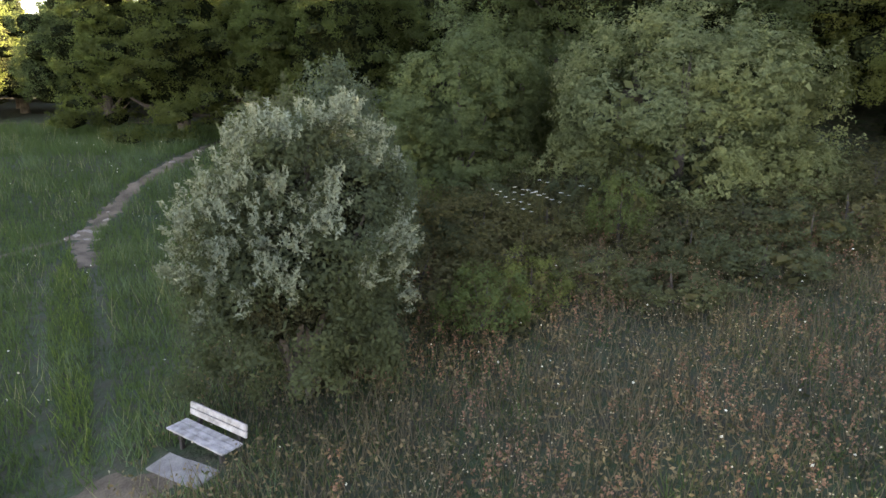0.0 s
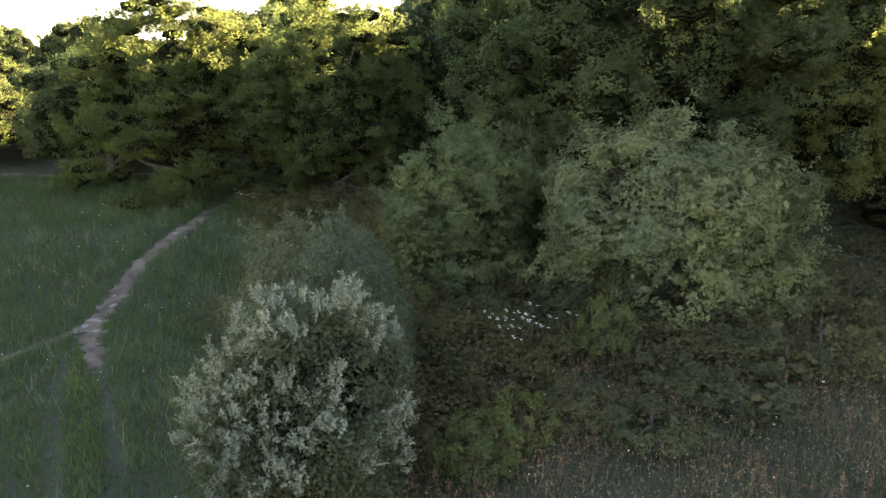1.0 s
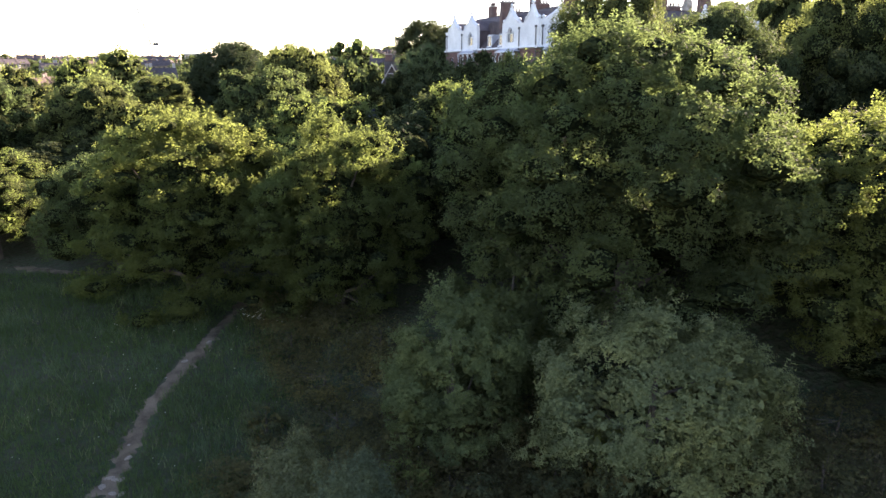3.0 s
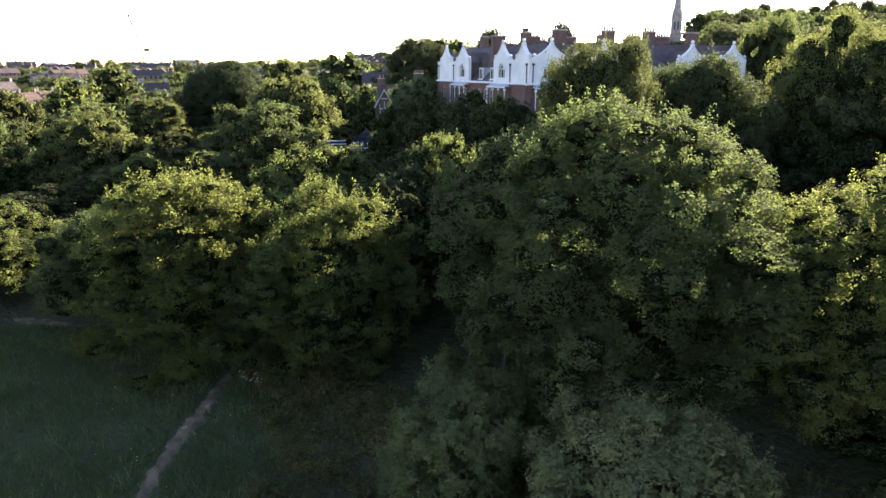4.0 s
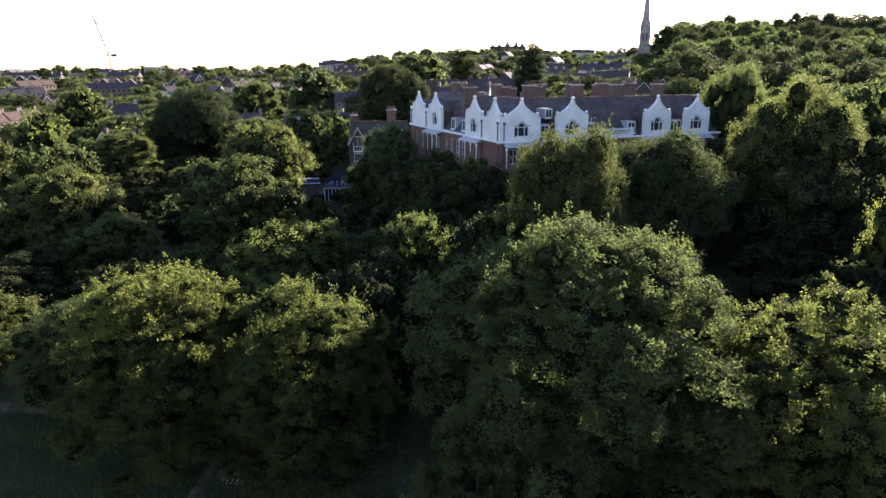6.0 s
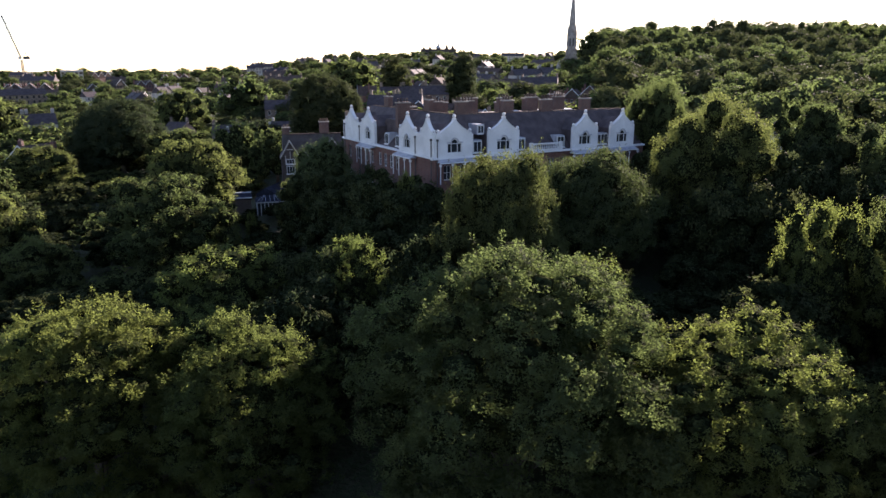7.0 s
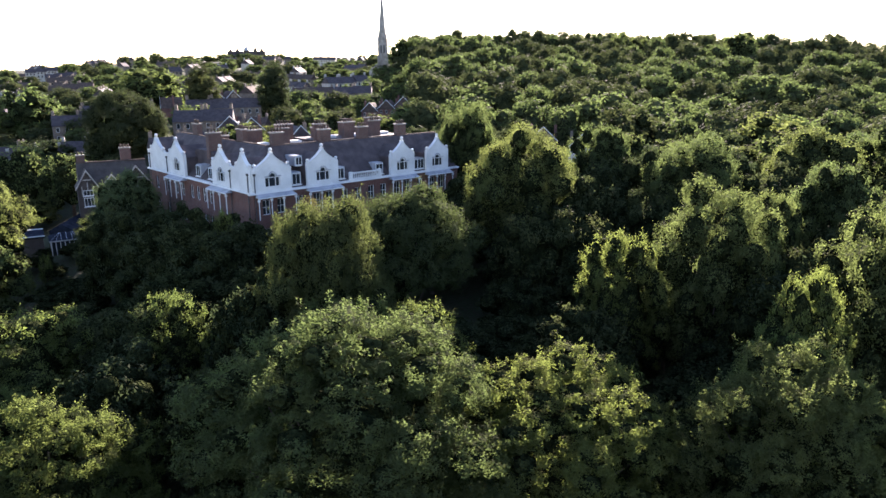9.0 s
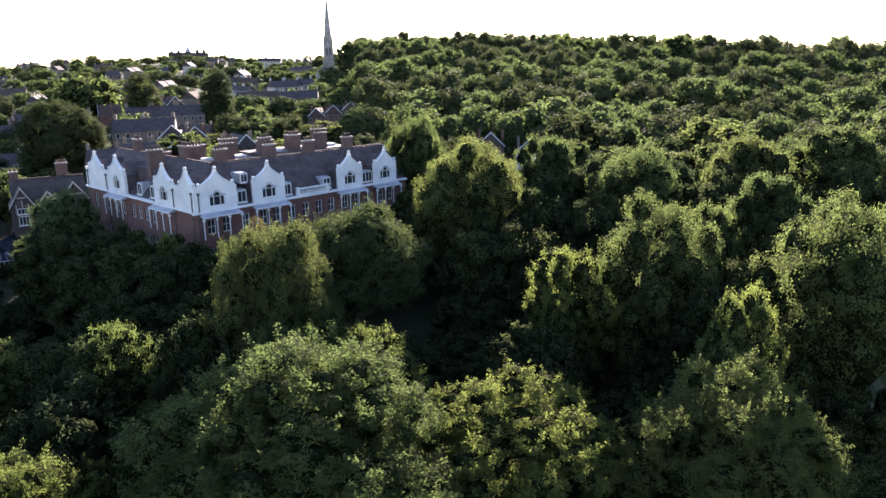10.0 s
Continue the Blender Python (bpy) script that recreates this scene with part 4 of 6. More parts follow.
def tangle(name, label, material, seed, n, area, keep, tall, size):
    """Small herb leaves at all heights of the sward."""
    rng = np.random.default_rng(seed)
    x, y = scattered(rng, n, *area)
    on = keep(x, y, rng) & fading(x, y, rng, area)
    x, y = x[on], y[on]
    top = tall * (0.45 + 0.8 * clumped(x, y, 1.6, seed + 5) * clumped(x, y, 0.45, seed + 6) ** 0.5)
    c = np.stack([x, y, ground_z(x, y) + top * rng.uniform(0.25, 1.0, len(x))], -1)
    v, f = leaf_quads(rng, c, rng.standard_normal(c.shape) * 0.8 + np.array([0, 0, 0.7]), size, 0.5)
    tagged(raw(name, v, f, material), label, "herbs", kind="stuff")


tangle("herb_leaves", "tangled brown-green meadow herbs", HERB_BROWN, 51, 62000, (-6, 30, 1, 27), east, 0.75, 0.05)
tangle("green_herbs", "low olive green meadow herbs", LEAF_HERB, 52, 47000, (-6, 30, 1, 28), east, 0.6, 0.055)
sow("green_blades", "green grass between the herbs", GRASS, 6, 27000, (-6, 30, 1, 26), 0.45, 0.03, lambda x, y, r: east(x, y, r) & (clumped(x, y, 6, 41) > 0.4))


def heads(name, label, material, seed, n, area, keep, height, size, category):
    """Small flower or seed heads on top of the herbs."""
    rng = np.random.default_rng(seed)
    x, y = scattered(rng, n, *area)
    on = keep(x, y, rng) & fading(x, y, rng, area)
    x, y = x[on], y[on]
    z = ground_z(x, y) + height * rng.uniform(0.7, 1.2, len(x))
    c = np.repeat(np.stack([x, y, z], -1), 3, 0)
    v, f = leaf_quads(rng, c, rng.standard_normal(c.shape) + np.array([0, 0, 0.6]), size, 0.8)
    tagged(raw(name, v, f, material), label, category, kind="stuff")


def spikes(seed, n):
    """Upright brown seed spikes of dock."""
    rng = np.random.default_rng(seed)
    x, y = scattered(rng, n, -2, 18, 7, 22)
    on = east(x, y, rng) & (clumped(x, y, 3.5, 60) > 0.45)
    x, y = x[on], y[on]
    k = 14
    tall = rng.uniform(0.5, 0.95, len(x))
    up = rng.uniform(0.5, 1.0, (len(x), k))
    c = np.stack([np.repeat(x[:, None], k, 1), np.repeat(y[:, None], k, 1), ground_z(x, y)[:, None] + tall[:, None] * up], -1)
    c = (c + rng.standard_normal(c.shape) * np.array([0.025, 0.025, 0.01])).reshape(-1, 3)
    v, f = leaf_quads(rng, c, rng.standard_normal(c.shape), 0.03, 0.6)
    tagged(raw("dock_spikes", v, f, DOCK), "rusty brown dock seed spikes", "herbs", kind="stuff")


spikes(71, 2600)
heads("seed_heads", "pale fluffy seed heads over the herbs", SEED, 11, 7800, (-3, 30, 2, 22),
      lambda x, y, r: east(x, y, r) & (clumped(x, y, 5, 42) > 0.35) & (x > 0.25 * (y - 8) - 1), 0.66, 0.017, "flowers")
heads("white_flowers", "scattered small white flowers", PETAL, 12, 330, (-20, 12, 4, 40), lambda x, y, r: off_path(x, y), 0.55, 0.03, "flowers")


def umbel(x, y, tall, seed):
    """A tall white-flowered umbel: stem, rays and flat heads."""
    rng = np.random.default_rng(seed)
    ob = thing("umbel_flower", "tall stalk with flat white flower heads", "flower", "umbel flowers", pose(x, y, gz(x, y)))
    bm = bmesh.new()
    tube(bm, [(0, 0, -0.1), (0.03, 0, tall * 0.6), (0.05, 0.02, tall)], [0.014, 0.011, 0.006], 5)
    part("stem", bm, LEAF_HERB, ob)
    for k in range(3):
        p = np.array([0.16 * math.cos(k * 2.1), 0.16 * math.sin(k * 2.1), tall + 0.05 * k])
        bm = bmesh.new()
        tube(bm, [(0.03, 0, tall * 0.7), tuple(p * [0.7, 0.7, 0.95]), tuple(p)], [0.007, 0.005, 0.004], 4)
        part("ray", bm, LEAF_HERB, ob)
        a = rng.uniform(0, math.tau, 26)
        r = 0.05 * np.sqrt(rng.random(26))
        c = p + np.stack([r * np.cos(a), r * np.sin(a), 0.02 - r * 0.25], -1)
        v, f = leaf_quads(rng, c, rng.standard_normal((26, 3)) * 0.3 + [0, 0, 1], 0.014, 0.9)
        tagged(raw("flower_head", v, f, PETAL, ob, "flat white flower head"), kind="stuff")


rng = np.random.default_rng(77)
for k in range(16):
    umbel(2.9 + rng.normal(0, 0.75), 19.7 + rng.normal(0, 0.5), rng.uniform(1.7, 2.3), k)
for k in range(12):
    umbel(-11.0 + rng.normal(0, 0.8), 39.2 + rng.normal(0, 0.9), rng.uniform(0.9, 1.4), 40 + k)


# ---- bench and slab ----
def bench():
    a = math.degrees(math.atan2(-0.95, 1.36))
    z = gz(-4.85, 11.9)
    ob = thing("bench", "weathered grey wooden park bench with slatted seat", "bench", m=pose(-4.46, 12.02, z, 0, 0, a))
    long = 1.72
    for k in range(3):
        boxed("seat_plank", (-long / 2, long / 2, -0.52 + k * 0.165, -0.52 + k * 0.165 + 0.146, 0.37, 0.41), WOOD_GREY, ob, bevel=0.006)
    tilt = Matrix.Translation((0, 0.02, 0.4)) @ Matrix.Rotation(radians(-8), 4, "X")
    for k in range(2):
        bm = bmesh.new()
        box(bm, -long / 2, long / 2, 0, 0.04, 0.07 + k * 0.145, 0.07 + k * 0.145 + 0.125, tilt)
        bmesh.ops.bevel(bm, geom=bm.edges[:], offset=0.006, segments=1, affect="EDGES")
        part("back_plank", bm, WOOD_GREY, ob)
    # legs, posts and rails in near-black wood, darker than the planks
    for x in (-0.62, 0.62):
        boxed("leg", (x - 0.04, x + 0.04, -0.4, -0.32, -0.15, 0.37), WOOD_BLACK, ob, bevel=0.005)
        bm = bmesh.new()
        box(bm, x - 0.04, x + 0.04, 0.045, 0.115, -0.62, 0.32, tilt)
        part("back_post", bm, WOOD_BLACK, ob)
        boxed("rail", (x - 0.035, x + 0.035, -0.5, 0.03, 0.3, 0.37), WOOD_BLACK, ob, bevel=0.004)


bench()


def slab():
    a = math.degrees(math.atan2(-0.95, 1.36))
    x, y = -4.9, 11.28
    ra = radians(a)
    rise = math.degrees(math.atan2(gz(x + 0.7 * math.cos(ra), y + 0.7 * math.sin(ra)) - gz(x - 0.7 * math.cos(ra), y - 0.7 * math.sin(ra)), 1.4))
    tip = math.degrees(math.atan2(gz(x - 0.25 * math.sin(ra), y + 0.25 * math.cos(ra)) - gz(x + 0.25 * math.sin(ra), y - 0.25 * math.cos(ra)), 0.5))
    bm = bmesh.new()
    box(bm, -0.78, 0.78, -0.27, 0.27, -0.2, 0.015)
    bmesh.ops.subdivide_edges(bm, edges=bm.edges[:], cuts=5, use_grid_fill=True)
    for v in bm.verts:
        v.co.x += 0.03 * noise.noise(v.co * 3)
        v.co.y += 0.03 * noise.noise(v.co * 3 + Vector((5, 0, 0)))
    ob = part("stone_slab", bm, CONCRETE)
    ob.matrix_basis = pose(x, y, gz(x, y) + 0.015, 0, 0, a) @ pose(0, 0, 0, tip, -rise, 0)
    tagged(ob, "flat grey concrete slab set in worn ground before the bench", "slab")


slab()


def bare_patch():
    rng = np.random.default_rng(3)
    n = 40
    v = [(-5.9, 10.9, gz(-5.9, 10.9) + 0.012)]
    for ring in (0.5, 1.0):
        for k in range(n):
            a = k * math.tau / n
            r = ring * (1 + 0.22 * math.sin(3 * a + 1) + 0.14 * math.sin(7 * a) + 0.08 * math.sin(13 * a + 2))
            x, y = -5.9 + 1.7 * r * math.cos(a), 10.9 + 1.0 * r * math.sin(a)
            v.append((x, y, gz(x, y) + (0.012 if ring < 1 else -0.03)))
    bm = bmesh.new()
    q = [bm.verts.new(p) for p in v]
    for k in range(n):
        bm.faces.new((q[0], q[1 + k], q[1 + (k + 1) % n]))
        bm.faces.new((q[1 + k], q[1 + n + k], q[1 + n + (k + 1) % n], q[1 + (k + 1) % n]))
    tagged(part("bare_ground", bm, EARTH), "worn bare earth before the bench", "ground", kind="structure")


bare_patch()


def stones():
    """Pale stones along the path."""
    rng = np.random.default_rng(14)
    for k in range(12):
        t = rng.integers(20, 80)
        x, y, w = PATH_LINE[t]
        x, y = x + rng.normal(0, 0.3), y + rng.normal(0, 0.3)
        bm = bmesh.new()
        bmesh.ops.create_icosphere(bm, subdivisions=2, radius=1.0)
        for v in bm.verts:
            v.co *= 1 + 0.25 * noise.noise(v.co * 1.4 + Vector((k, 0, 0)))
        ob = part("stone", bm, STONE_PALE)
        s = rng.uniform(0.06, 0.17)
        ob.matrix_basis = pose(x, y, gz(x, y) + 0.01, 0, 0, rng.uniform(0, 360)) @ Matrix.Diagonal((s * 1.5, s, s * 0.35, 1))
        tagged(ob, "pale flat stone half sunk in the path", "stone", "path stones")


stones()


# ---- the brick terrace with white gables ----
EAVES, FOOT = 21.2, 6.5


def pierced(name, u0, u1, z0, z1, v0, v1, holes, material, parent, label=""):
    """A wall with rectangular openings that go through it; holes are (u0, u1, z0, z1)."""
    us = sorted({u0, u1, *[h[0] for h in holes], *[h[1] for h in holes]})
    zs = sorted({z0, z1, *[h[2] for h in holes], *[h[3] for h in holes]})
    bm = bmesh.new()
    for a, b in zip(us, us[1:]):
        start = None
        for c, d in zip(zs, zs[1:]):
            hit = any(h[0] < (a + b) / 2 < h[1] and h[2] < (c + d) / 2 < h[3] for h in holes)
            if hit and start is not None:
                box(bm, a, b, v0, v1, start, c)
                start = None
            elif not hit and start is None:
                start = c
        if start is not None:
            box(bm, a, b, v0, v1, start, z1)
    bmesh.ops.remove_doubles(bm, verts=bm.verts[:], dist=0.001)
    return part(name, bm, material, parent, label)


def frame_ring(u0, u1, z0, z1, v0, v1, t):
    """A closed rectangular frame."""
    bm = bmesh.new()
    rings = [[bm.verts.new((u, v, z)) for u, z in ((u0 + d, z0 + d), (u1 - d, z0 + d), (u1 - d, z1 - d), (u0 + d, z1 - d))] for v in (v0, v1) for d in (0, t)]
    a, b, c, d = rings
    for k in range(4):
        n = (k + 1) % 4
        for p, q in ((a, b), (b, d), (d, c), (c, a)):
            bm.faces.new((p[k], p[n], q[n], q[k]))
    return bm


def sash(parent, u, z, wide, tall, v, cols=2, rows=2, name="window"):
    """A white sash window: frame with bars, pane, sill."""
    t = 0.07
    w = part(name, frame_ring(u - wide / 2, u + wide / 2, z, z + tall, v, v + 0.1, t), WHITE, parent)
    for k in range(1, cols):
        c = u - wide / 2 + wide * k / cols
        boxed("glazing_bar", (c - 0.025, c + 0.025, v + 0.02, v + 0.08, z + t, z + tall - t), WHITE, w)
    for k in range(1, rows):
        c = z + tall * k / rows
        boxed("meeting_rail", (u - wide / 2 + t, u + wide / 2 - t, v + 0.025, v + 0.075, c - 0.025, c + 0.025), WHITE, w)
    boxed("pane", (u - wide / 2 + t, u + wide / 2 - t, v + 0.045, v + 0.055, z + t, z + tall - t), GLASS, w)
    boxed("sill", (u - wide / 2 - 0.1, u + wide / 2 + 0.1, v - 0.14, v + 0.06, z - 0.11, z - 0.003), WHITE, w)
    return w


def ball(parent, u, v, z, r, foot):
    """A stone ball on a small pedestal."""
    bm = bmesh.new()
    box(bm, u - r * 0.9, u + r * 0.9, v - r * 0.9, v + r * 0.9, z - foot, z)
    tube(bm, [(u, v, z - 0.01), (u, v, z + r * 0.4)], [r * 0.55, r * 0.4], 8)
    bmesh.ops.create_uvsphere(bm, u_segments=10, v_segments=7, radius=r, matrix=Matrix.Translation((u, v, z + r * 1.2)))
    part("finial", bm, WHITE, parent)


def gable(parent, u, wide, arched=True, plain=False, v=-0.12):
    """A curved white gable with ball finials, its window and its own slate roof behind."""
    hw, shoulder, tip = wide / 2, 2.55, 4.3

    def outline(x):
        k = abs(x) / hw
        if k > 0.86:
            return shoulder
        k = k / 0.86
        return shoulder + 0.15 + (tip - shoulder - 0.15) * (0.5 * (1 - k) + 0.34 * (1 - k) ** 3 + 0.16 * (1 - k) ** 0.5)

    win = 0.0 if plain else min(0.95, hw * 0.5)
    side = 0.42 if arched else 0.0

    def hole(x):
        """Lower and upper edge of the opening over x, or none."""
        if plain or abs(x) >= win:
            return None
        if arched and abs(x) > side:
            return 0.45, 1.55
        return 0.45, 1.6 + (math.sqrt(max(side * side - x * x, 0)) if arched else 0.3)

    cuts = sorted({round(-hw + wide * k / 28, 4) for k in range(29)} | {-0.86 * hw, 0.86 * hw, -win, win, -side, side})
    bm = bmesh.new()
    for a, b in zip(cuts, cuts[1:]):
        if b - a < 1e-3:
            continue
        m = (a + b) / 2
        la, lb = outline(a if abs(abs(a) - 0.86 * hw) > 1e-4 else m), outline(b if abs(abs(b) - 0.86 * hw) > 1e-4 else m)
        gap = hole(m)
        spans = [((0, 0), (la, lb))] if gap is None else [((0, 0), (gap[0], gap[0])), ((hole(a * 0.999 if abs(a) > abs(m) else a) or gap)[1:] * 1 and ((hole(a * 0.999) or gap)[1], (hole(b * 0.999) or gap)[1]), (la, lb))]
        for (p, q), (r, s) in spans:
            prism(bm, [(u + a, EAVES + p), (u + b, EAVES + q), (u + b, EAVES + s), (u + a, EAVES + r)], v, v + 0.36)
    bmesh.ops.remove_doubles(bm, verts=bm.verts[:], dist=0.0005)
    g = part("gable", bm, WHITE, parent, "white rendered curved gable")
    # raised coping round the curve
    xs = [-0.86 * hw + 1.72 * hw * k / 24 for k in range(25)]
    ring = [(u + x, EAVES + outline(x * 0.999) + 0.1) for x in xs] + [(u + x, EAVES + outline(x * 0.999) - 0.02) for x in reversed(xs)]
    bm = bmesh.new()
    quads = [[bm.verts.new((x, y, z)) for x, z in ring] for y in (v - 0.07, v + 0.43)]
    n = len(ring)
    for k in range(n):
        bm.faces.new((quads[0][k], quads[1][k], quads[1][(k + 1) % n], quads[0][(k + 1) % n]))
    for k in range(24):
        for q in quads:
            bm.faces.new((q[k], q[k + 1], q[n - 2 - k], q[n - 1 - k]))
    part("coping", bm, WHITE, g)
    for x in (-hw + 0.2, hw - 0.2):
        ball(g, u + x, v + 0.18, EAVES + shoulder + 0.25, 0.2, 0.25)
    ball(g, u, v + 0.18, EAVES + tip + 0.15, 0.22, 0.2)
    if not plain:
        w = part("window", frame_ring(u - win, u + win, EAVES + 0.45, EAVES + 1.57, v + 0.13, v + 0.21, 0.07), WHITE, g)
        for x in (-side, side):
            boxed("mullion", (u + x - 0.04, u + x + 0.04, v + 0.12, v + 0.22, EAVES + 0.52, EAVES + 1.5), WHITE, w)
        boxed("pane", (u - win + 0.02, u + win - 0.02, v + 0.165, v + 0.175, EAVES + 0.47, EAVES + 1.6 + side), GLASS, w)
        bm = bmesh.new()
        if arched:
            pts = [(-win - 0.12, 1.62), (-side - 0.02, 1.66)] + [((side + 0.06) * -math.cos(k * math.pi / 10), 1.66 + (side + 0.06) * math.sin(k * math.pi / 10)) for k in range(1, 10)] + [(side + 0.02, 1.66), (win + 0.12, 1.62)]
        else:
            pts = [(-win - 0.12, 1.95), (win + 0.12, 1.95)]
        for (a, b), (c, d) in zip(pts, pts[1:]):
            prism(bm, [(u + a, EAVES + b), (u + c, EAVES + d), (u + c, EAVES + d + 0.1), (u + a, EAVES + b + 0.1)], v - 0.1, v - 0.003)
        part("hood", bm, LEAD, w, "dark moulding over the window")
    bm = bmesh.new()
    prism(bm, [(u - hw + 0.12, EAVES), (u + hw - 0.12, EAVES), (u + hw - 0.12, EAVES + 2.35), (u, EAVES + 3.75), (u - hw + 0.12, EAVES + 2.35)], v + 0.365, 5.2)
    part("gable_roof", bm, SLATE, g, "slate roof behind the gable")
    return g


def dormer(parent, u, z=None, wide=1.15, tall=1.35):
    z = EAVES + 0.25 if z is None else z
    v = 0.3 + (z - EAVES) * 0.75
    bm = bmesh.new()
    box(bm, u - wide / 2 - 0.12, u + wide / 2 + 0.12, v + 0.12, v + 2.4, z - 0.1, z + tall + 0.12)
    d = part("dormer", bm, LEAD, parent, "lead-covered dormer")
    sash(d, u, z, wide, tall, v, 2, 1)


def chimney(parent, u, v, z0, z1, wide=1.6, deep=0.7, pots=4):
    bm = bmesh.new()
    box(bm, u - wide / 2, u + wide / 2, v - deep / 2, v + deep / 2, z0, z1)
    c = part("chimney", bm, BRICK_DARK, parent, "sooty brick chimney stack")
    boxed("cap", (u - wide / 2 - 0.08, u + wide / 2 + 0.08, v - deep / 2 - 0.08, v + deep / 2 + 0.08, z1 + 0.002, z1 + 0.16), STONE, c)
    for k in range(pots):
        x = u - wide / 2 + wide * (k + 0.5) / pots
        bm = bmesh.new()
        tube(bm, [(x, v, z1 + 0.15), (x, v, z1 + 0.5), (x, v, z1 + 0.62)], [0.13, 0.11, 0.14], 8)
        part("pot", bm, TILE_RED, c)


def bay_roof(parent, u, wide, deep=0.95):
    """A lead canopy on white posts before the first floor."""
    bm = bmesh.new()
    z = EAVES - 0.35
    top = [(u - wide / 2 + 0.25, -0.05, z + 0.3), (u + wide / 2 - 0.25, -0.05, z + 0.3)]
    low = [(u - wide / 2 - 0.1, -deep, z - 0.2), (u + wide / 2 + 0.1, -deep, z - 0.2)]
    back = [(u - wide / 2 - 0.1, -0.05, z - 0.2), (u + wide / 2 + 0.1, -0.05, z - 0.2)]
    q = [bm.verts.new(p) for p in (*top, *low, *back)]
    for f in ((0, 2, 3, 1), (0, 4, 2), (1, 3, 5), (4, 5, 3, 2), (0, 1, 5, 4)):
        bm.faces.new([q[i] for i in f])
    c = part("canopy", bm, LEAD, parent, "dark lead canopy")
    boxed("fascia", (u - wide / 2 - 0.12, u + wide / 2 + 0.12, -deep - 0.03, -deep + 0.05, z - 0.32, z - 0.203), WHITE, c)
    for x in (u - wide / 2, u + wide / 2, u - wide / 6, u + wide / 6):
        bm = bmesh.new()
        tube(bm, [(x, -deep + 0.08, z - 0.4), (x, -deep + 0.08, z - 2.7)], [0.055, 0.055], 8)
        box(bm, x - 0.12, x + 0.12, -deep - 0.04, -deep + 0.2, z - 0.62, z - 0.4)
        part("post", bm, WHITE, c)


def drainpipe(parent, u, z0, z1, v=-0.2):
    bm = bmesh.new()
    tube(bm, [(u, v, z0), (u, v, z1)], [0.06, 0.06], 7)
    box(bm, u - 0.14, u + 0.14, v - 0.1, v + 0.08, z1, z1 + 0.25)
    part("drainpipe", bm, METAL_DARK, parent)


def wing(parent, m, length, gables, dormers, windows, bays, stacks, pipes, ridge=25.7, deep=10.5, hip=(0.0, 0.0), roof_end=0.0, parapets=()):
    """One range of the terrace: u runs along its front, v into it."""
    w = thing("wing", "", "", m=m)
    w.parent = parent
    tall, holes = 1.75, []
    for u in windows:
        for z in (EAVES - 2.75, EAVES - 6.1, EAVES - 9.4):
            holes.append((u - 0.5, u + 0.5, z, z + tall))
    wall = pierced("front_wall", 0, length, FOOT, EAVES - 0.3, 0, 0.4, holes, BRICK_RED, w, "red brick front wall")
    for a, b, c, d in holes:
        sash(wall, (a + b) / 2, c, b - a, d - c, 0.16)
    boxed("end_wall", (0, 0.4, 0.402, deep, FOOT, EAVES - 0.3), BRICK_RED, w)
    boxed("end_wall", (length - 0.4, length, 0.402, deep, FOOT, EAVES - 0.3), BRICK_RED, w)
    boxed("back_wall", (0.402, length - 0.402, deep - 0.4, deep, FOOT, EAVES - 0.3), BRICK_RED, w)
    bm = bmesh.new()
    prism(bm, [(-0.34, EAVES - 0.2), (-0.3, EAVES - 0.08), (-0.28, EAVES - 0.003), (0.38, EAVES - 0.003), (0.38, EAVES - 0.299), (-0.02, EAVES - 0.299)], -0.5 if hip[0] else 0, length,
          Matrix(((0, 1, 0, 0), (1, 0, 0, 0), (0, 0, 1, 0), (0, 0, 0, 1))))
    part("cornice", bm, WHITE, w, "white moulded cornice")
    # roof: steep front slope, ridge, back slope
    bm = bmesh.new()
    i0, i1, far = *hip, length - roof_end
    a = [(0, 0.25, EAVES), (far, 0.25, EAVES), (far - i1, 4.6, ridge), (i0, 4.6, ridge), (far - i1, 5.4, ridge), (i0, 5.4, ridge), (far, deep, EAVES), (0, deep, EAVES)]
    q = [bm.verts.new(p) for p in a]
    for f in ((0, 1, 2, 3), (3, 2, 4, 5), (5, 4, 6, 7), (1, 6, 4, 2), (0, 3, 5, 7), (0, 7, 6, 1)):
        bm.faces.new([q[i] for i in f])
    part("roof", bm, SLATE, w, "blue-grey slate roof")
    boxed("ridge_tiles", (i0, far - i1, 4.9, 5.1, ridge + 0.003, ridge + 0.14), TILE_RED, w)
    for u0, u1 in parapets:
        boxed("parapet", (u0, u1, -0.1, 0.2, EAVES + 0.002, EAVES + 2.45), WHITE, w, "white rendered parapet")
        boxed("parapet_coping", (u0, u1, -0.16, 0.26, EAVES + 2.453, EAVES + 2.57), WHITE, w)
    for u, wide, arched, plain in gables:
        gable(w, u, wide, arched, plain)
    for u in dormers:
        dormer(w, u)
    for u, wide in bays:
        bay_roof(w, u, wide)
    for u, v in stacks:
        chimney(w, u, v, ridge - 3.2, ridge + 1.5)
    for u in pipes:
        drainpipe(w, u, FOOT + 0.5, EAVES + 1.9)
    return w


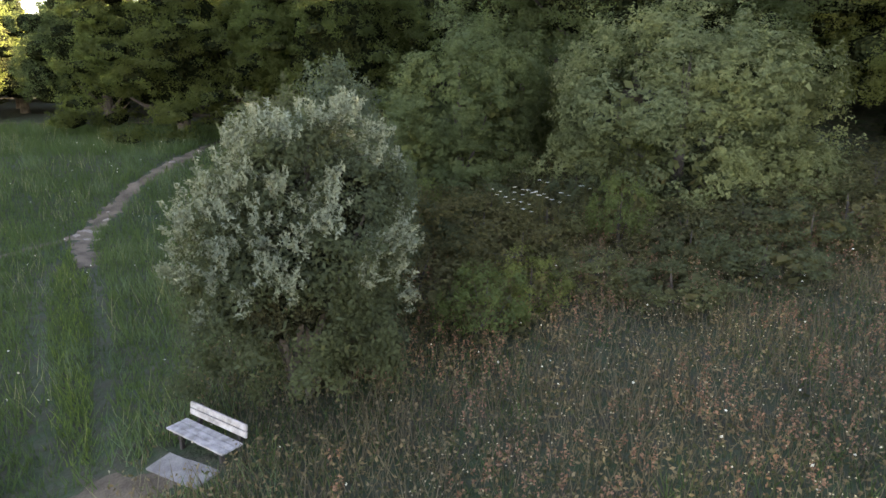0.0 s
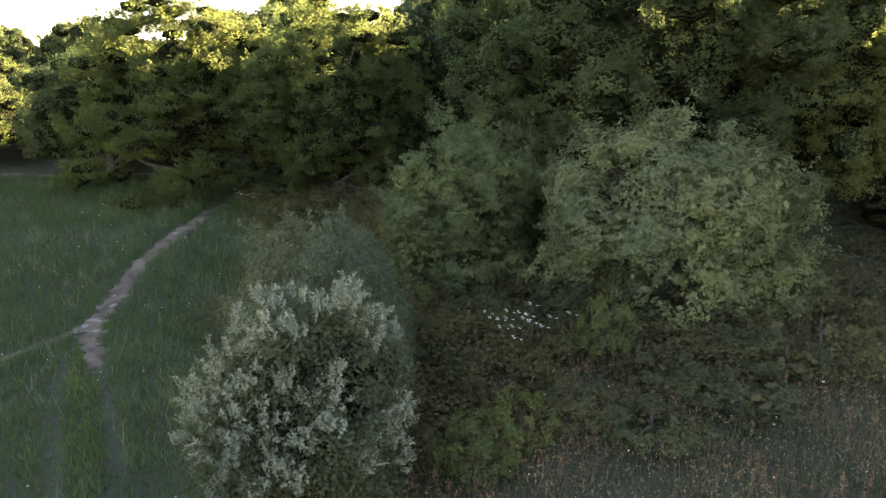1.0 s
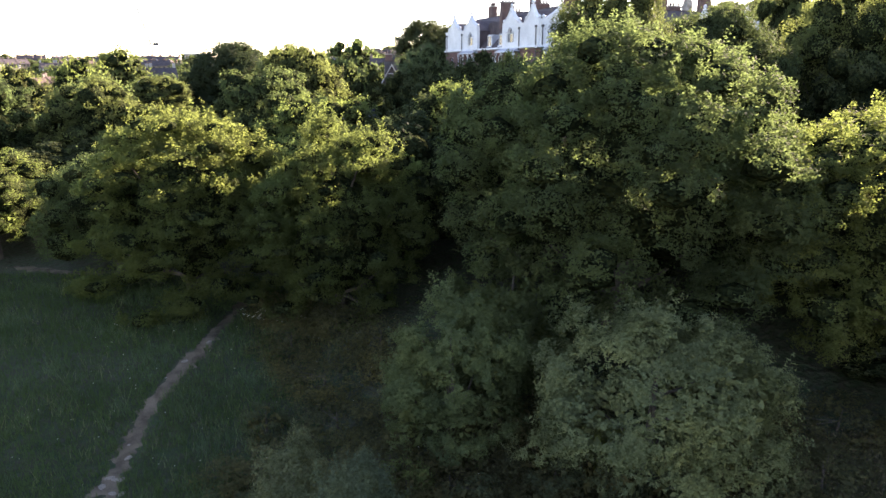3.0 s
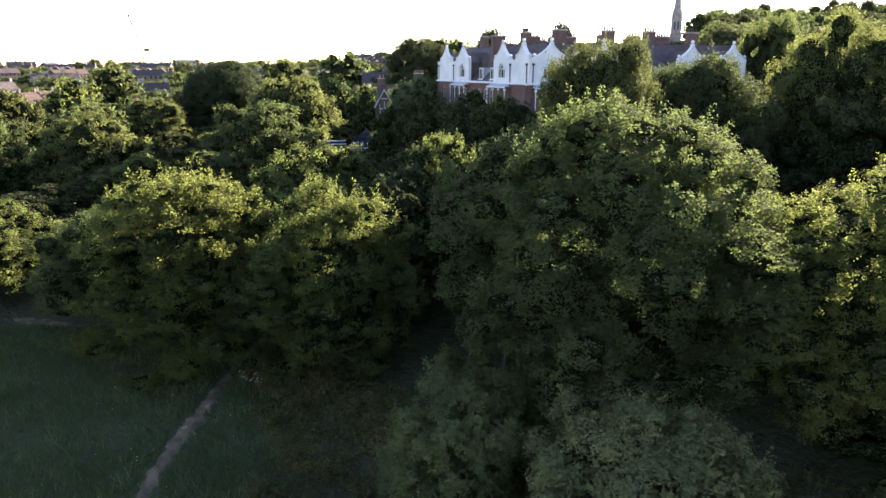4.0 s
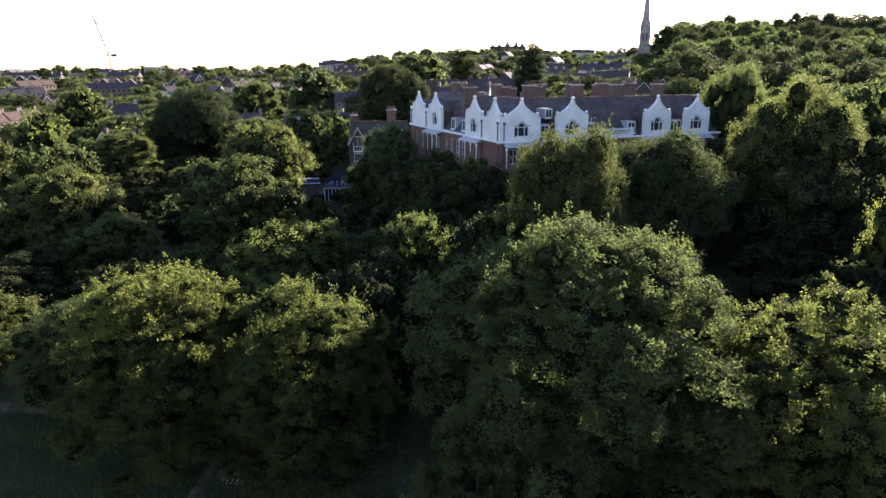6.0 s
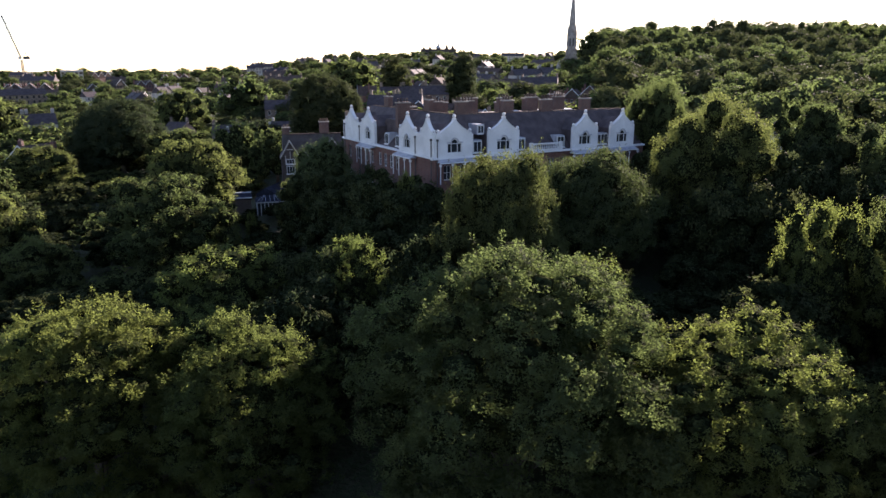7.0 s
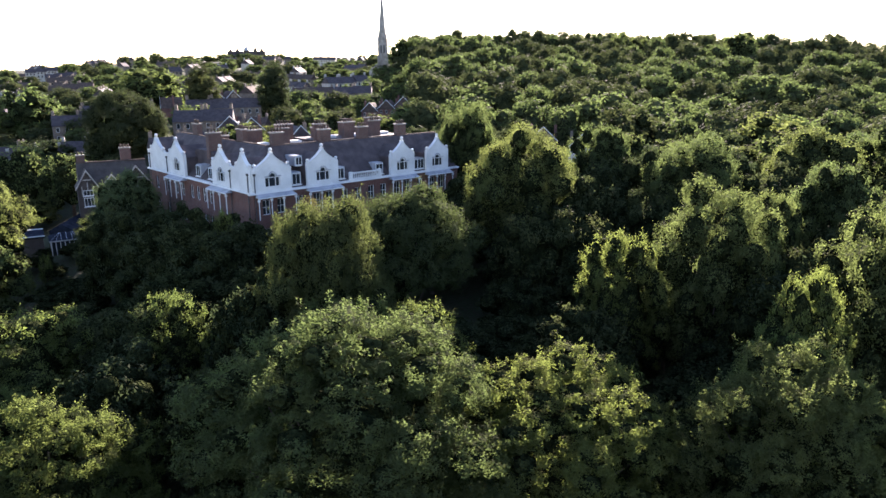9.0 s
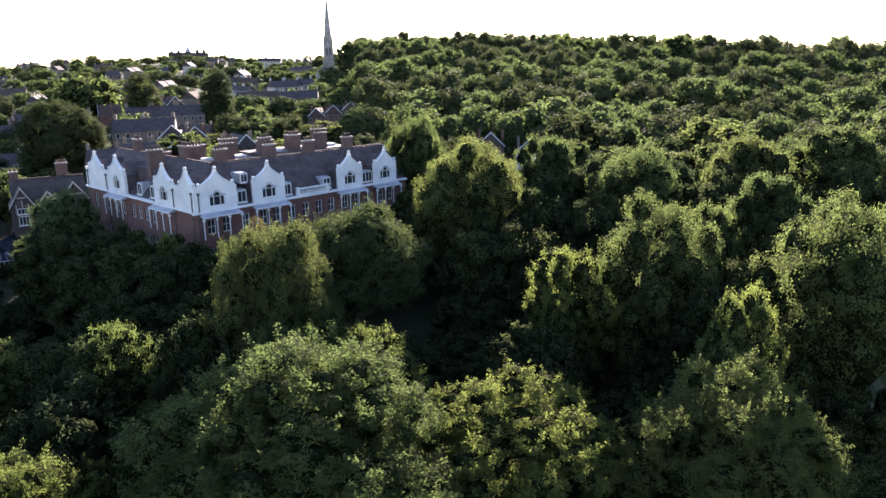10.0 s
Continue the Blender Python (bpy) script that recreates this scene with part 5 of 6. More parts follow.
def terrace():
    ob = thing("mansion_terrace", "red brick terrace with white curved gables and slate roofs", "building")
    ca, sa_ = math.cos(radians(20)), math.sin(radians(20))
    right = pose(11.2, 79.1, 0, 0, 0, 20)
    w = wing(ob, right, 32.6, [(2.5, 4.7, True, False), (9.4, 4.5, True, False), (22.1, 4.2, True, False), (28.5, 4.2, True, False)],
             [6.0, 12.4, 18.6, 24.8, 25.9], [1.6, 3.5, 6.0, 8.5, 10.3, 12.6, 14.7, 16.8, 18.8, 21.2, 23.0, 25.3, 27.6, 29.4], [(2.6, 4.8), (9.4, 4.8), (22.1, 4.6), (28.5, 4.6)],
             [(6.3, 5.0), (13.2, 5.0), (19.3, 5.0), (26.0, 5.0)], [0.15], hip=(4.6, 0.0), parapets=[(0.02, 0.6), (4.6, 5.0)])
    # white balustrade on the eaves
    bal = boxed("balustrade", (13.6, 18.0, -0.3, 0.0, EAVES + 0.002, EAVES + 0.22), WHITE, w, "white stone balustrade")
    boxed("top_rail", (13.6, 18.0, -0.3, 0.0, EAVES + 0.8, EAVES + 0.95), WHITE, bal)
    for k in range(15):
        u = 13.75 + 0.295 * k
        bm = bmesh.new()
        tube(bm, [(u, -0.15, EAVES + 0.2), (u, -0.15, EAVES + 0.4), (u, -0.15, EAVES + 0.62), (u, -0.15, EAVES + 0.81)], [0.05, 0.09, 0.05, 0.07], 6)
        part("baluster", bm, WHITE, bal)
    for u0 in (13.3, 17.9):
        boxed("pier", (u0, u0 + 0.4, -0.34, 0.04, EAVES + 0.003, EAVES + 1.05), WHITE, bal)
    bm = bmesh.new()
    box(bm, 6.4, 7.5, 1.4, 3.4, EAVES + 2.3, EAVES + 3.5)
    d = part("dormer", bm, LEAD, w)
    sash(d, 6.95, EAVES + 2.4, 0.9, 1.0, 1.29, 2, 1)
    # the range that runs back up the hill
    start, length = 0.5, 29.3
    left = pose(11.2 - sa_ * (start + length) - 0.03 * ca, 79.1 + ca * (start + length) - 0.03 * sa_, 0, 0, 0, -70)
    s = lambda d: start + length - d
    wing(ob, left, length, [(s(2.0), 3.6, False, True), (s(7.4), 4.6, True, False), (s(20.0), 4.8, True, False), (s(26.4), 4.6, False, True)],
         [s(11.4), s(14.9)], [s(k) for k in (3.2, 6.4, 8.4, 10.8, 12.6, 14.4, 16.2, 19.0, 21.0, 24.0, 27.4)], [(s(7.4), 5.0), (s(20.0), 5.0)], [(s(12), 5.4), (s(25), 5.4)],
         [s(0.7), s(4.9), s(23.0), s(28.9)], roof_end=4.0, parapets=[(s(5.1), s(3.8)), (s(24.1), s(22.4)), (s(29.6), s(28.7))])
    # rear ranges with flat tops, skylights and stacks
    for u0, u1, v0, v1, top in ((2, 17, 11.0, 20.0, 22.6), (18, 33, 11.0, 22.0, 22.9)):
        bm = bmesh.new()
        box(bm, u0, u1, v0, v1, FOOT, top)
        body = part("rear_range", bm, BRICK_BROWN, w, "brown brick rear range")
        bm = bmesh.new()
        prism(bm, [(v0 - 0.2, top + 0.002), (v1 + 0.2, top + 0.002), (v1 - 2.2, top + 2.0), (v0 + 2.2, top + 2.0)], u0 - 0.2, u1 + 0.2, Matrix(((0, 1, 0, 0), (1, 0, 0, 0), (0, 0, 1, 0), (0, 0, 0, 1))))
        part("rear_roof", bm, SLATE, body)
        for k in range(3):
            u = u0 + (u1 - u0) * (k + 0.5) / 3
            chimney(body, u - 2.0, v0 + 3.0, top + 1.0, top + 4.2, 1.8)
            chimney(body, u + 0.4, v0 + 6.6, top + 0.4, top + 3.4 + 0.5 * k, 2.6, 0.8, 6)
            boxed("skylight", (u, u + 1.6, v0 + 4.0, v0 + 5.4, top + 2.003, top + 2.35), WHITE, body)


terrace()


# ---- houses, church and town ----
HOUSES = {}


def house(kind, plain=False):
    """A house about 9 m wide: walls, pitched roof, chimneys, door and windows, front towards -y; plain: as it shows from far."""
    wall, roof, storeys, front_gable = {"brick": (BRICK_BROWN, SLATE, 3, False), "red": (BRICK_RED, TILE_RED, 2, True), "render": (CREAM, SLATE, 3, False), "white": (WHITE, SLATE, 2, True), "tile": (BRICK_BROWN, TILE_RED, 2, False), "timbered": (TILE_BROWN, TILE_BROWN, 2, True)}[kind]
    ob = thing("house", "", "")
    hw, hd, eaves = 4.6, 4.2, 3.0 * storeys
    holes = []
    for s in range(storeys):
        for x in (-2.9, 0, 2.9):
            if s or x:
                holes.append((x - 0.55, x + 0.55, s * 3.0 + 0.9, s * 3.0 + 2.5))
    body = pierced("front_wall", -hw, hw, -3, eaves, -hd, -hd + 0.3, holes, wall, ob)
    for a, b, c, d in holes:
        w = boxed("window", (a, b, -hd + 0.12, -hd + 0.2, c, d), GLASS if plain else WHITE, body)
        if not plain:
            boxed("pane", (a + 0.1, b - 0.1, -hd + 0.1, -hd + 0.118, c + 0.1, d - 0.1), GLASS, w)
    if not plain:
        boxed("door", (-0.5, 0.5, -hd - 0.05, -hd - 0.002, 0, 2.1), WOOD_DARK, body)
    bm = bmesh.new()
    box(bm, -hw, -hw + 0.3, -hd + 0.302, hd, -3, eaves)
    box(bm, hw - 0.3, hw, -hd + 0.302, hd, -3, eaves)
    box(bm, -hw + 0.302, hw - 0.302, hd - 0.3, hd, -3, eaves)
    part("side_wall", bm, wall, ob)
    bm = bmesh.new()
    rise = 3.6
    if front_gable:
        prism(bm, [(-hw - 0.25, eaves + 0.003), (hw + 0.25, eaves + 0.003), (0, eaves + rise + 1)], -hd - 0.3, hd + 0.3)
    else:
        prism(bm, [(-hd - 0.3, eaves + 0.003), (hd + 0.3, eaves + 0.003), (0, eaves + rise)], -hw - 0.1, hw + 0.1, Matrix(((0, 1, 0, 0), (1, 0, 0, 0), (0, 0, 1, 0), (0, 0, 0, 1))))
    part("roof", bm, roof, ob)
    if front_gable:
        for sgn in (-1, 1):
            bm = bmesh.new()
            prism(bm, [(0, eaves + rise + 1.02), (sgn * (hw + 0.3), eaves), (sgn * (hw + 0.3), eaves + 0.3), (0, eaves + rise + 1.35)][::sgn], -hd - 0.4, -hd - 0.303)
            part("bargeboard", bm, WHITE, ob)
    for x in (-hw + 0.6, hw - 0.6):
        bm = bmesh.new()
        box(bm, x - 0.5, x + 0.5, 0.4, 1.1, eaves + 0.8, eaves + rise + 1.6)
        c = part("chimney", bm, wall if wall is not WHITE else BRICK_BROWN, ob)
        for k in () if plain else (-0.25, 0.25):
            bm = bmesh.new()
            tube(bm, [(x + k, 0.75, eaves + rise + 1.59), (x + k, 0.75, eaves + rise + 2.1)], [0.13, 0.11], 6)
            part("pot", bm, TILE_RED, c)
    return ob


LABELS = {"brick": "brown brick terraced house with slate roof", "red": "red brick gabled house with tiled roof", "render": "cream rendered house with slate roof", "white": "white gabled house with slate roof", "tile": "brown brick house with clay tile roof", "timbered": "brown tiled house with white timbered gables"}


def put_house(kind, x, y, turn, scale=1.0, z=None, group="town houses", label="", plain=False):
    m = pose(x, y, gz(x, y) if z is None else z, 0, 0, turn) @ Matrix.Diagonal((scale, scale, scale, 1))
    if (kind, plain) not in HOUSES:
        ob = HOUSES[kind, plain] = house(kind, plain)
        ob.matrix_basis = m
    else:
        s = HOUSES[kind, plain].scale[0]
        ob = copy_thing(HOUSES[kind, plain], m @ Matrix.Diagonal((1 / s, 1 / s, 1 / s, 1)))
        ob.name = "house"
    return tagged(ob, label or LABELS[kind], "house", group)


def polar(az, d):
    return d * math.sin(radians(az)), d * math.cos(radians(az))


# houses that stand near: behind the terrace and below on the low side
for kind, x, y, turn, s in [("white", 34, 166, 15, 0.8), ("brick", 5, 158, 10, 0.7), ("brick", 12, 159.2, 10, 0.7),
                            ("red", 27, 190, 5, 0.75), ("red", -53.0, 109.0, 24, 0.75), ("brick", -56.5, 82.0, 30, 0.7), ("red", -64, 158, -20, 1.0),
                            ("render", -26, 187, -4, 0.62), ("render", -20.2, 188, -4, 0.62), ("render", -14.4, 188.6, -4, 0.62), ("brick", -19, 229, 4, 0.8), ("brick", -11.6, 229.5, 4, 0.8), ("brick", -9, 214, -6, 0.8), ("white", 22.5, 190, -12, 0.8), ("tile", 75, 132, -30, 0.7), ("red", 88, 141, -32, 0.7), ("white", 93, 132, -35, 0.65), ("tile", 108, 139, -38, 0.7)]:
    put_house(kind, x, y, turn, s)



def bargeboards(parent, u, half, foot, peak, v):
    """Pale sloping boards along a gable's edges, with a collar and a post."""
    for sgn in (-1, 1):
        bm = bmesh.new()
        prism(bm, [(u, peak + 0.02), (u + sgn * (half + 0.25), foot - 0.1), (u + sgn * (half + 0.25), foot + 0.22), (u, peak + 0.34)][::sgn], v - 0.2, v - 0.06)
        part("bargeboard", bm, CREAM, parent)
    mid = foot + 0.55 * (peak - foot)
    boxed("timber", (u - 0.4 * half, u + 0.4 * half, v - 0.08, v - 0.003, mid - 0.08, mid + 0.08), CREAM, parent)
    for k in (-0.55, 0.0, 0.55):
        boxed("timber", (u + k * half - 0.06, u + k * half + 0.06, v - 0.08, v - 0.003, foot - 0.9, foot + 0.04 + 0.4 * (peak - foot) * (1 - abs(k))), CREAM, parent)


def tiled_house():
    """The brown tiled house with timbered gables that stands behind the end of the terrace."""
    ob = thing("house", "brown tiled house with white timbered gables and tall stacks", "house", "town houses", pose(-4.46, 126.5, -3.64, 0, 0, 6) @ Matrix.Scale(1.1, 4))
    side = Matrix(((0, 1, 0, 0), (1, 0, 0, 0), (0, 0, 1, 0), (0, 0, 0, 1)))
    boxed("wall", (-4.7, 4.4, -3.2, 4.2, 7.0, 17.9), BRICK_BROWN, ob, "brown brick wall")
    bm = bmesh.new()
    prism(bm, [(-3.6, 17.9), (4.6, 17.9), (0.5, 21.4)], -4.9, 4.6, side)
    roof = part("roof", bm, TILE_BROWN, ob, "brown clay tile roof")
    boxed("ridge", (-4.95, 4.65, 0.38, 0.62, 21.34, 21.52), TILE_RED, roof)
    for u, half, foot, peak, v in ((-3.9, 1.35, 18.0, 20.6, -4.0), (2.7, 2.3, 17.5, 20.9, -4.2), (-0.6, 0.85, 18.5, 19.7, -3.3)):
        bm = bmesh.new()
        prism(bm, [(u - half, foot - (4.0 if half > 1 else 0.3)), (u + half, foot - (4.0 if half > 1 else 0.3)), (u + half, foot), (u, peak - 0.06), (u - half, foot)], v, v + 3.4)
        g = part("gable", bm, TILE_BROWN, ob, "tile-hung gable with white boards")
        bm = bmesh.new()
        for sgn in (-1, 1):
            prism(bm, [(u, peak - 0.05), (u + sgn * (half + 0.2), foot - 0.12), (u + sgn * (half + 0.2), foot + 0.02), (u, peak + 0.12)][::sgn], v - 0.15, v + 4.4)
        part("gable_roof", bm, TILE_BROWN, g)
        bargeboards(g, u, half, foot, peak, v)
        if half > 1:
            for z in (foot - 2.4, foot - 0.85):
                sash(g, u, z, 1.3, 1.25 if z < foot - 1 else 0.8, v - 0.13, 3, 1)
    chimney(ob, 2.0, 1.2, 19.5, 23.2, 1.5, 0.8, 4)
    chimney(ob, -4.2, 0.9, 19.5, 22.4, 1.1, 0.7, 2)


tiled_house()

# streets of houses that climb the far slopes, with trees between them
rng = np.random.default_rng(31)
FAR_LABELS = {"distant": "round green tree among distant houses", "distant_bright": "pale green tree among distant houses", "distant_dark": "dark tree among distant houses"}
for d in (150, 168, 190, 212, 234, 258, 284, 312, 344, 380, 420, 465, 515, 570, 640, 720, 800):
    az = -36.0 if d > 180 else 4.0
    while az < 21:
        step = math.degrees(8.6 / d) * (1.0 + 0.0011 * d)
        az += step * rng.uniform(0.75, 1.15)
        dd = d * rng.uniform(0.97, 1.03)
        x, y = polar(az, dd)
        roll = rng.random()
        if roll < 0.3 and not (d > 260 and az > 16.5) and not (d < 180 and az > 17.5):
            row = ["brick", "brick", "red", "tile", "tile", "brick", "timbered", "render"]
            kind = row[int(rng.integers(0, 8))]
            size, turn = rng.uniform(0.62, 0.85), -az + rng.normal(0, 38)
            for k in range(int(rng.integers(1, 4)) if d > 200 else int(rng.integers(1, 3))):
                hx, hy = x + 9.25 * size * k * math.cos(radians(turn)), y + 9.25 * size * k * math.sin(radians(turn))
                put_house(kind, hx, hy, turn, size, plain=d > 270)
            az += math.degrees(9.25 * size * k / d)
        elif roll < 0.93:
            kind = ["distant", "distant_bright", "distant_dark"][int(rng.integers(0, 3))]
            top, wide, seed = gz(x, y) + rng.uniform(6, 11) + (3 if d > 600 and az < 4 else 0), rng.uniform(4.0, 7.4) * (1 + d / 1800), int(rng.integers(0, 4 if d > 200 else 2))
            if d > 200:
                far_plant(kind, x, y, top, wide, seed)
            else:
                plant(kind, "tree", FAR_LABELS[kind], x, y, top, wide, seed, group="distant trees")

# the wooded hillside
for d in (124, 146, 172, 204, 242, 288, 340, 395, 440, 465):
    az = 21.0 if d > 150 else 37.0
    while az < 66:
        wide = rng.uniform(4.6, 8.6) * (1 + d / 1500)
        az += math.degrees(0.62 * wide / d) * rng.uniform(0.9, 1.2)
        x, y = polar(az, d * rng.uniform(0.95, 1.05))
        az += math.degrees(0.62 * wide / d)
        kind = ["distant", "distant_dark", "distant_dark", "distant"][int(rng.integers(0, 4))] if d > 140 else "hillside"
        top, seed = gz(x, y) + rng.uniform(6, 10) + 0.8 * wide + (3 if d > 420 and az > 30 else 0), int(rng.integers(0, 4))
        if d > 160:
            far_plant(kind, x, y, top, wide, seed)
        else:
            plant(kind, "tree", "tree on the wooded hillside", x, y, top, wide, seed % 2, group="hillside trees")
for k in range(9):
    x, y = polar(6.6 + 0.6 * k, 872 + 6 * (k % 3))
    far_plant("distant", x, y, gz(x, y) + 7 + (k * 5) % 4, 7.5, k % 2)
join_far_plants()


def church():
    x, y = polar(18.9, 420)
    z0 = gz(x, y)
    ob = thing("church", "grey stone church with a tall pointed spire", "church", m=pose(x, y, z0, 0, 0, -18))
    tip = 80.5 - z0
    top = 45.5 - z0 + 4
    boxed("tower", (-2.6, 2.6, -2.6, 2.6, -3, top), STONE, ob)
    bm = bmesh.new()
    tube(bm, [(0, 0, top + 0.003), (0, 0, top + 0.5), (0, 0, tip - 0.6)], [2.55, 2.4, 0.08], 8)
    part("spire", bm, STONE, ob, "tapering stone spire")
    for sx in (-1, 1):
        for sy in (-1, 1):
            bm = bmesh.new()
            tube(bm, [(sx * 2.3, sy * 2.3, top - 6), (sx * 2.3, sy * 2.3, top + 2.2), (sx * 2.3, sy * 2.3, top + 6.0)], [0.62, 0.5, 0.04], 6)
            part("pinnacle", bm, STONE, ob)
            bm = bmesh.new()
            box(bm, sx * 2.62 - 0.5, sx * 2.62 + 0.5, sy * 2.62 - 0.5, sy * 2.62 + 0.5, -3, top - 7)
            part("buttress", bm, STONE, ob)
    for sx in (-0.9, 0.9):
        boxed("louvre", (sx - 0.45, sx + 0.45, -2.66, -2.603, top - 5.5, top - 1.2), METAL_DARK, ob)
    bm = bmesh.new()
    prism(bm, [(-5.5, -3), (5.5, -3), (5.5, 6), (0, 11.5), (-5.5, 6)], 2.8, 26)
    part("nave", bm, STONE, ob)
    bm = bmesh.new()
    prism(bm, [(-5.8, 5.9), (0, 11.8), (5.8, 5.9), (5.6, 6.35), (0, 12.2), (-5.6, 6.35)], 2.7, 26.2)
    part("nave_roof", bm, LEAD, ob)
    for sx in (-6.5, -3.0):
        bm = bmesh.new()
        prism(bm, [(sx - 1.6, 0), (sx + 1.6, 0), (sx + 1.6, 4), (sx, 7), (sx - 1.6, 4)], -1.0, 3.0)
        part("porch", bm, CREAM, ob)


church()


def domed_school():
    x, y = polar(8.3, 900)
    z0 = gz(x, y)
    ob = thing("domed_school", "long brown building with steep gables and a small cupola", "building", m=pose(x, y, z0, 0, 0, -9) @ Matrix.Diagonal((0.62, 0.62, 0.8, 1)))
    boxed("body", (-36, 36, 0, 14, -3, 9), BRICK_BROWN, ob)
    bm = bmesh.new()
    prism(bm, [(-0.5, 9.003), (14.5, 9.003), (7, 14)], -36.5, 36.5, Matrix(((0, 1, 0, 0), (1, 0, 0, 0), (0, 0, 1, 0), (0, 0, 0, 1))))
    part("roof", bm, SLATE, ob)
    for u in (-30, -17, 17, 29):
        bm = bmesh.new()
        prism(bm, [(u - 5, 0), (u + 5, 0), (u + 5, 11), (u, 18 + (u * 7) % 5), (u - 5, 11)], -2, 8)
        g = part("gable", bm, TILE_BROWN, ob)
        for s in (-2.2, 2.2):
            boxed("window", (u + s - 0.9, u + s + 0.9, -2.1, -2.003, 3, 7), WHITE, g)
    boxed("turret", (-5, 5, 2, 12, 9.5, 15), TILE_BROWN, ob)
    bm = bmesh.new()
    tube(bm, [(0, 7, 15), (0, 7, 17), (0, 7, 19), (0, 7, 20.2)], [5.6, 5.2, 3.6, 1.4], 10)
    part("dome", bm, LEAD, ob)
    bm = bmesh.new()
    tube(bm, [(0, 7, 20), (0, 7, 23.5), (0, 7, 25), (0, 7, 32)], [1.5, 1.4, 0.6, 0.2], 8)
    part("lantern", bm, WHITE, ob)


domed_school()


def crane():
    x, y = polar(-22.1, 790)
    z0 = gz(x, y)
    ob = thing("tower_crane", "slender luffing tower crane on the skyline", "crane", m=pose(x, y, z0, 0, 0, 20))
    top = 40 - z0

    def lattice(name, a, b, wide, bars):
        bm = bmesh.new()
        a, b = Vector(a), Vector(b)
        q = (b - a).to_track_quat("Z", "Y")
        legs = [q @ Vector((sx * wide, sy * wide, 0)) for sx, sy in ((-1, -1), (1, -1), (1, 1), (-1, 1))]
        for o in legs:
            tube(bm, [a + o, b + o], [0.3, 0.3], 5)
        for k in range(bars):
            p, n = a.lerp(b, k / bars), a.lerp(b, (k + 1) / bars)
            for i in range(4):
                tube(bm, [p + legs[i], n + legs[(i + 1) % 4]], [0.2, 0.2], 4)
        part(name, bm, CRANE_METAL, ob)

    lattice("mast", (0, 0, -2), (0, 0, top), 0.9, 20)
    lattice("jib", (0, 0, top + 1), (-11, 0, top + 40), 0.5, 24)
    boxed("counterweight", (1.5, 7, -1.5, 1.5, top + 0.5, top + 3.2), METAL_DARK, ob)
    boxed("cab", (-2.6, -0.95, -1.2, 1.2, top + 0.4, top + 3), WHITE, ob)
    bm = bmesh.new()
    tube(bm, [(5.5, 0, top + 3), (2.2, 0, top + 11), (-11, 0, top + 40)], [0.3, 0.25, 0.25], 5)
    part("stay", bm, METAL_DARK, ob)


crane()


def flats():
    x, y = polar(-19.1, 640)
    z0 = gz(x, y)
    ob = thing("block_of_flats", "pale block of flats with window bands", "building", m=pose(x, y, z0, 0, 0, 21))
    top = 29.8 - z0
    boxed("body", (-8, 8, 0, 12, -4, top), CREAM, ob)
    for s in range(3):
        for k in range(5):
            u = -6.4 + 3.2 * k
            boxed("window", (u - 1.1, u + 1.1, -0.1, -0.003, top - 2.4 - 3.1 * s, top - 0.8 - 3.1 * s), GLASS, ob)
    boxed("parapet", (-8.2, 8.2, -0.2, 12.2, top + 0.003, top + 0.7), WHITE, ob)


flats()


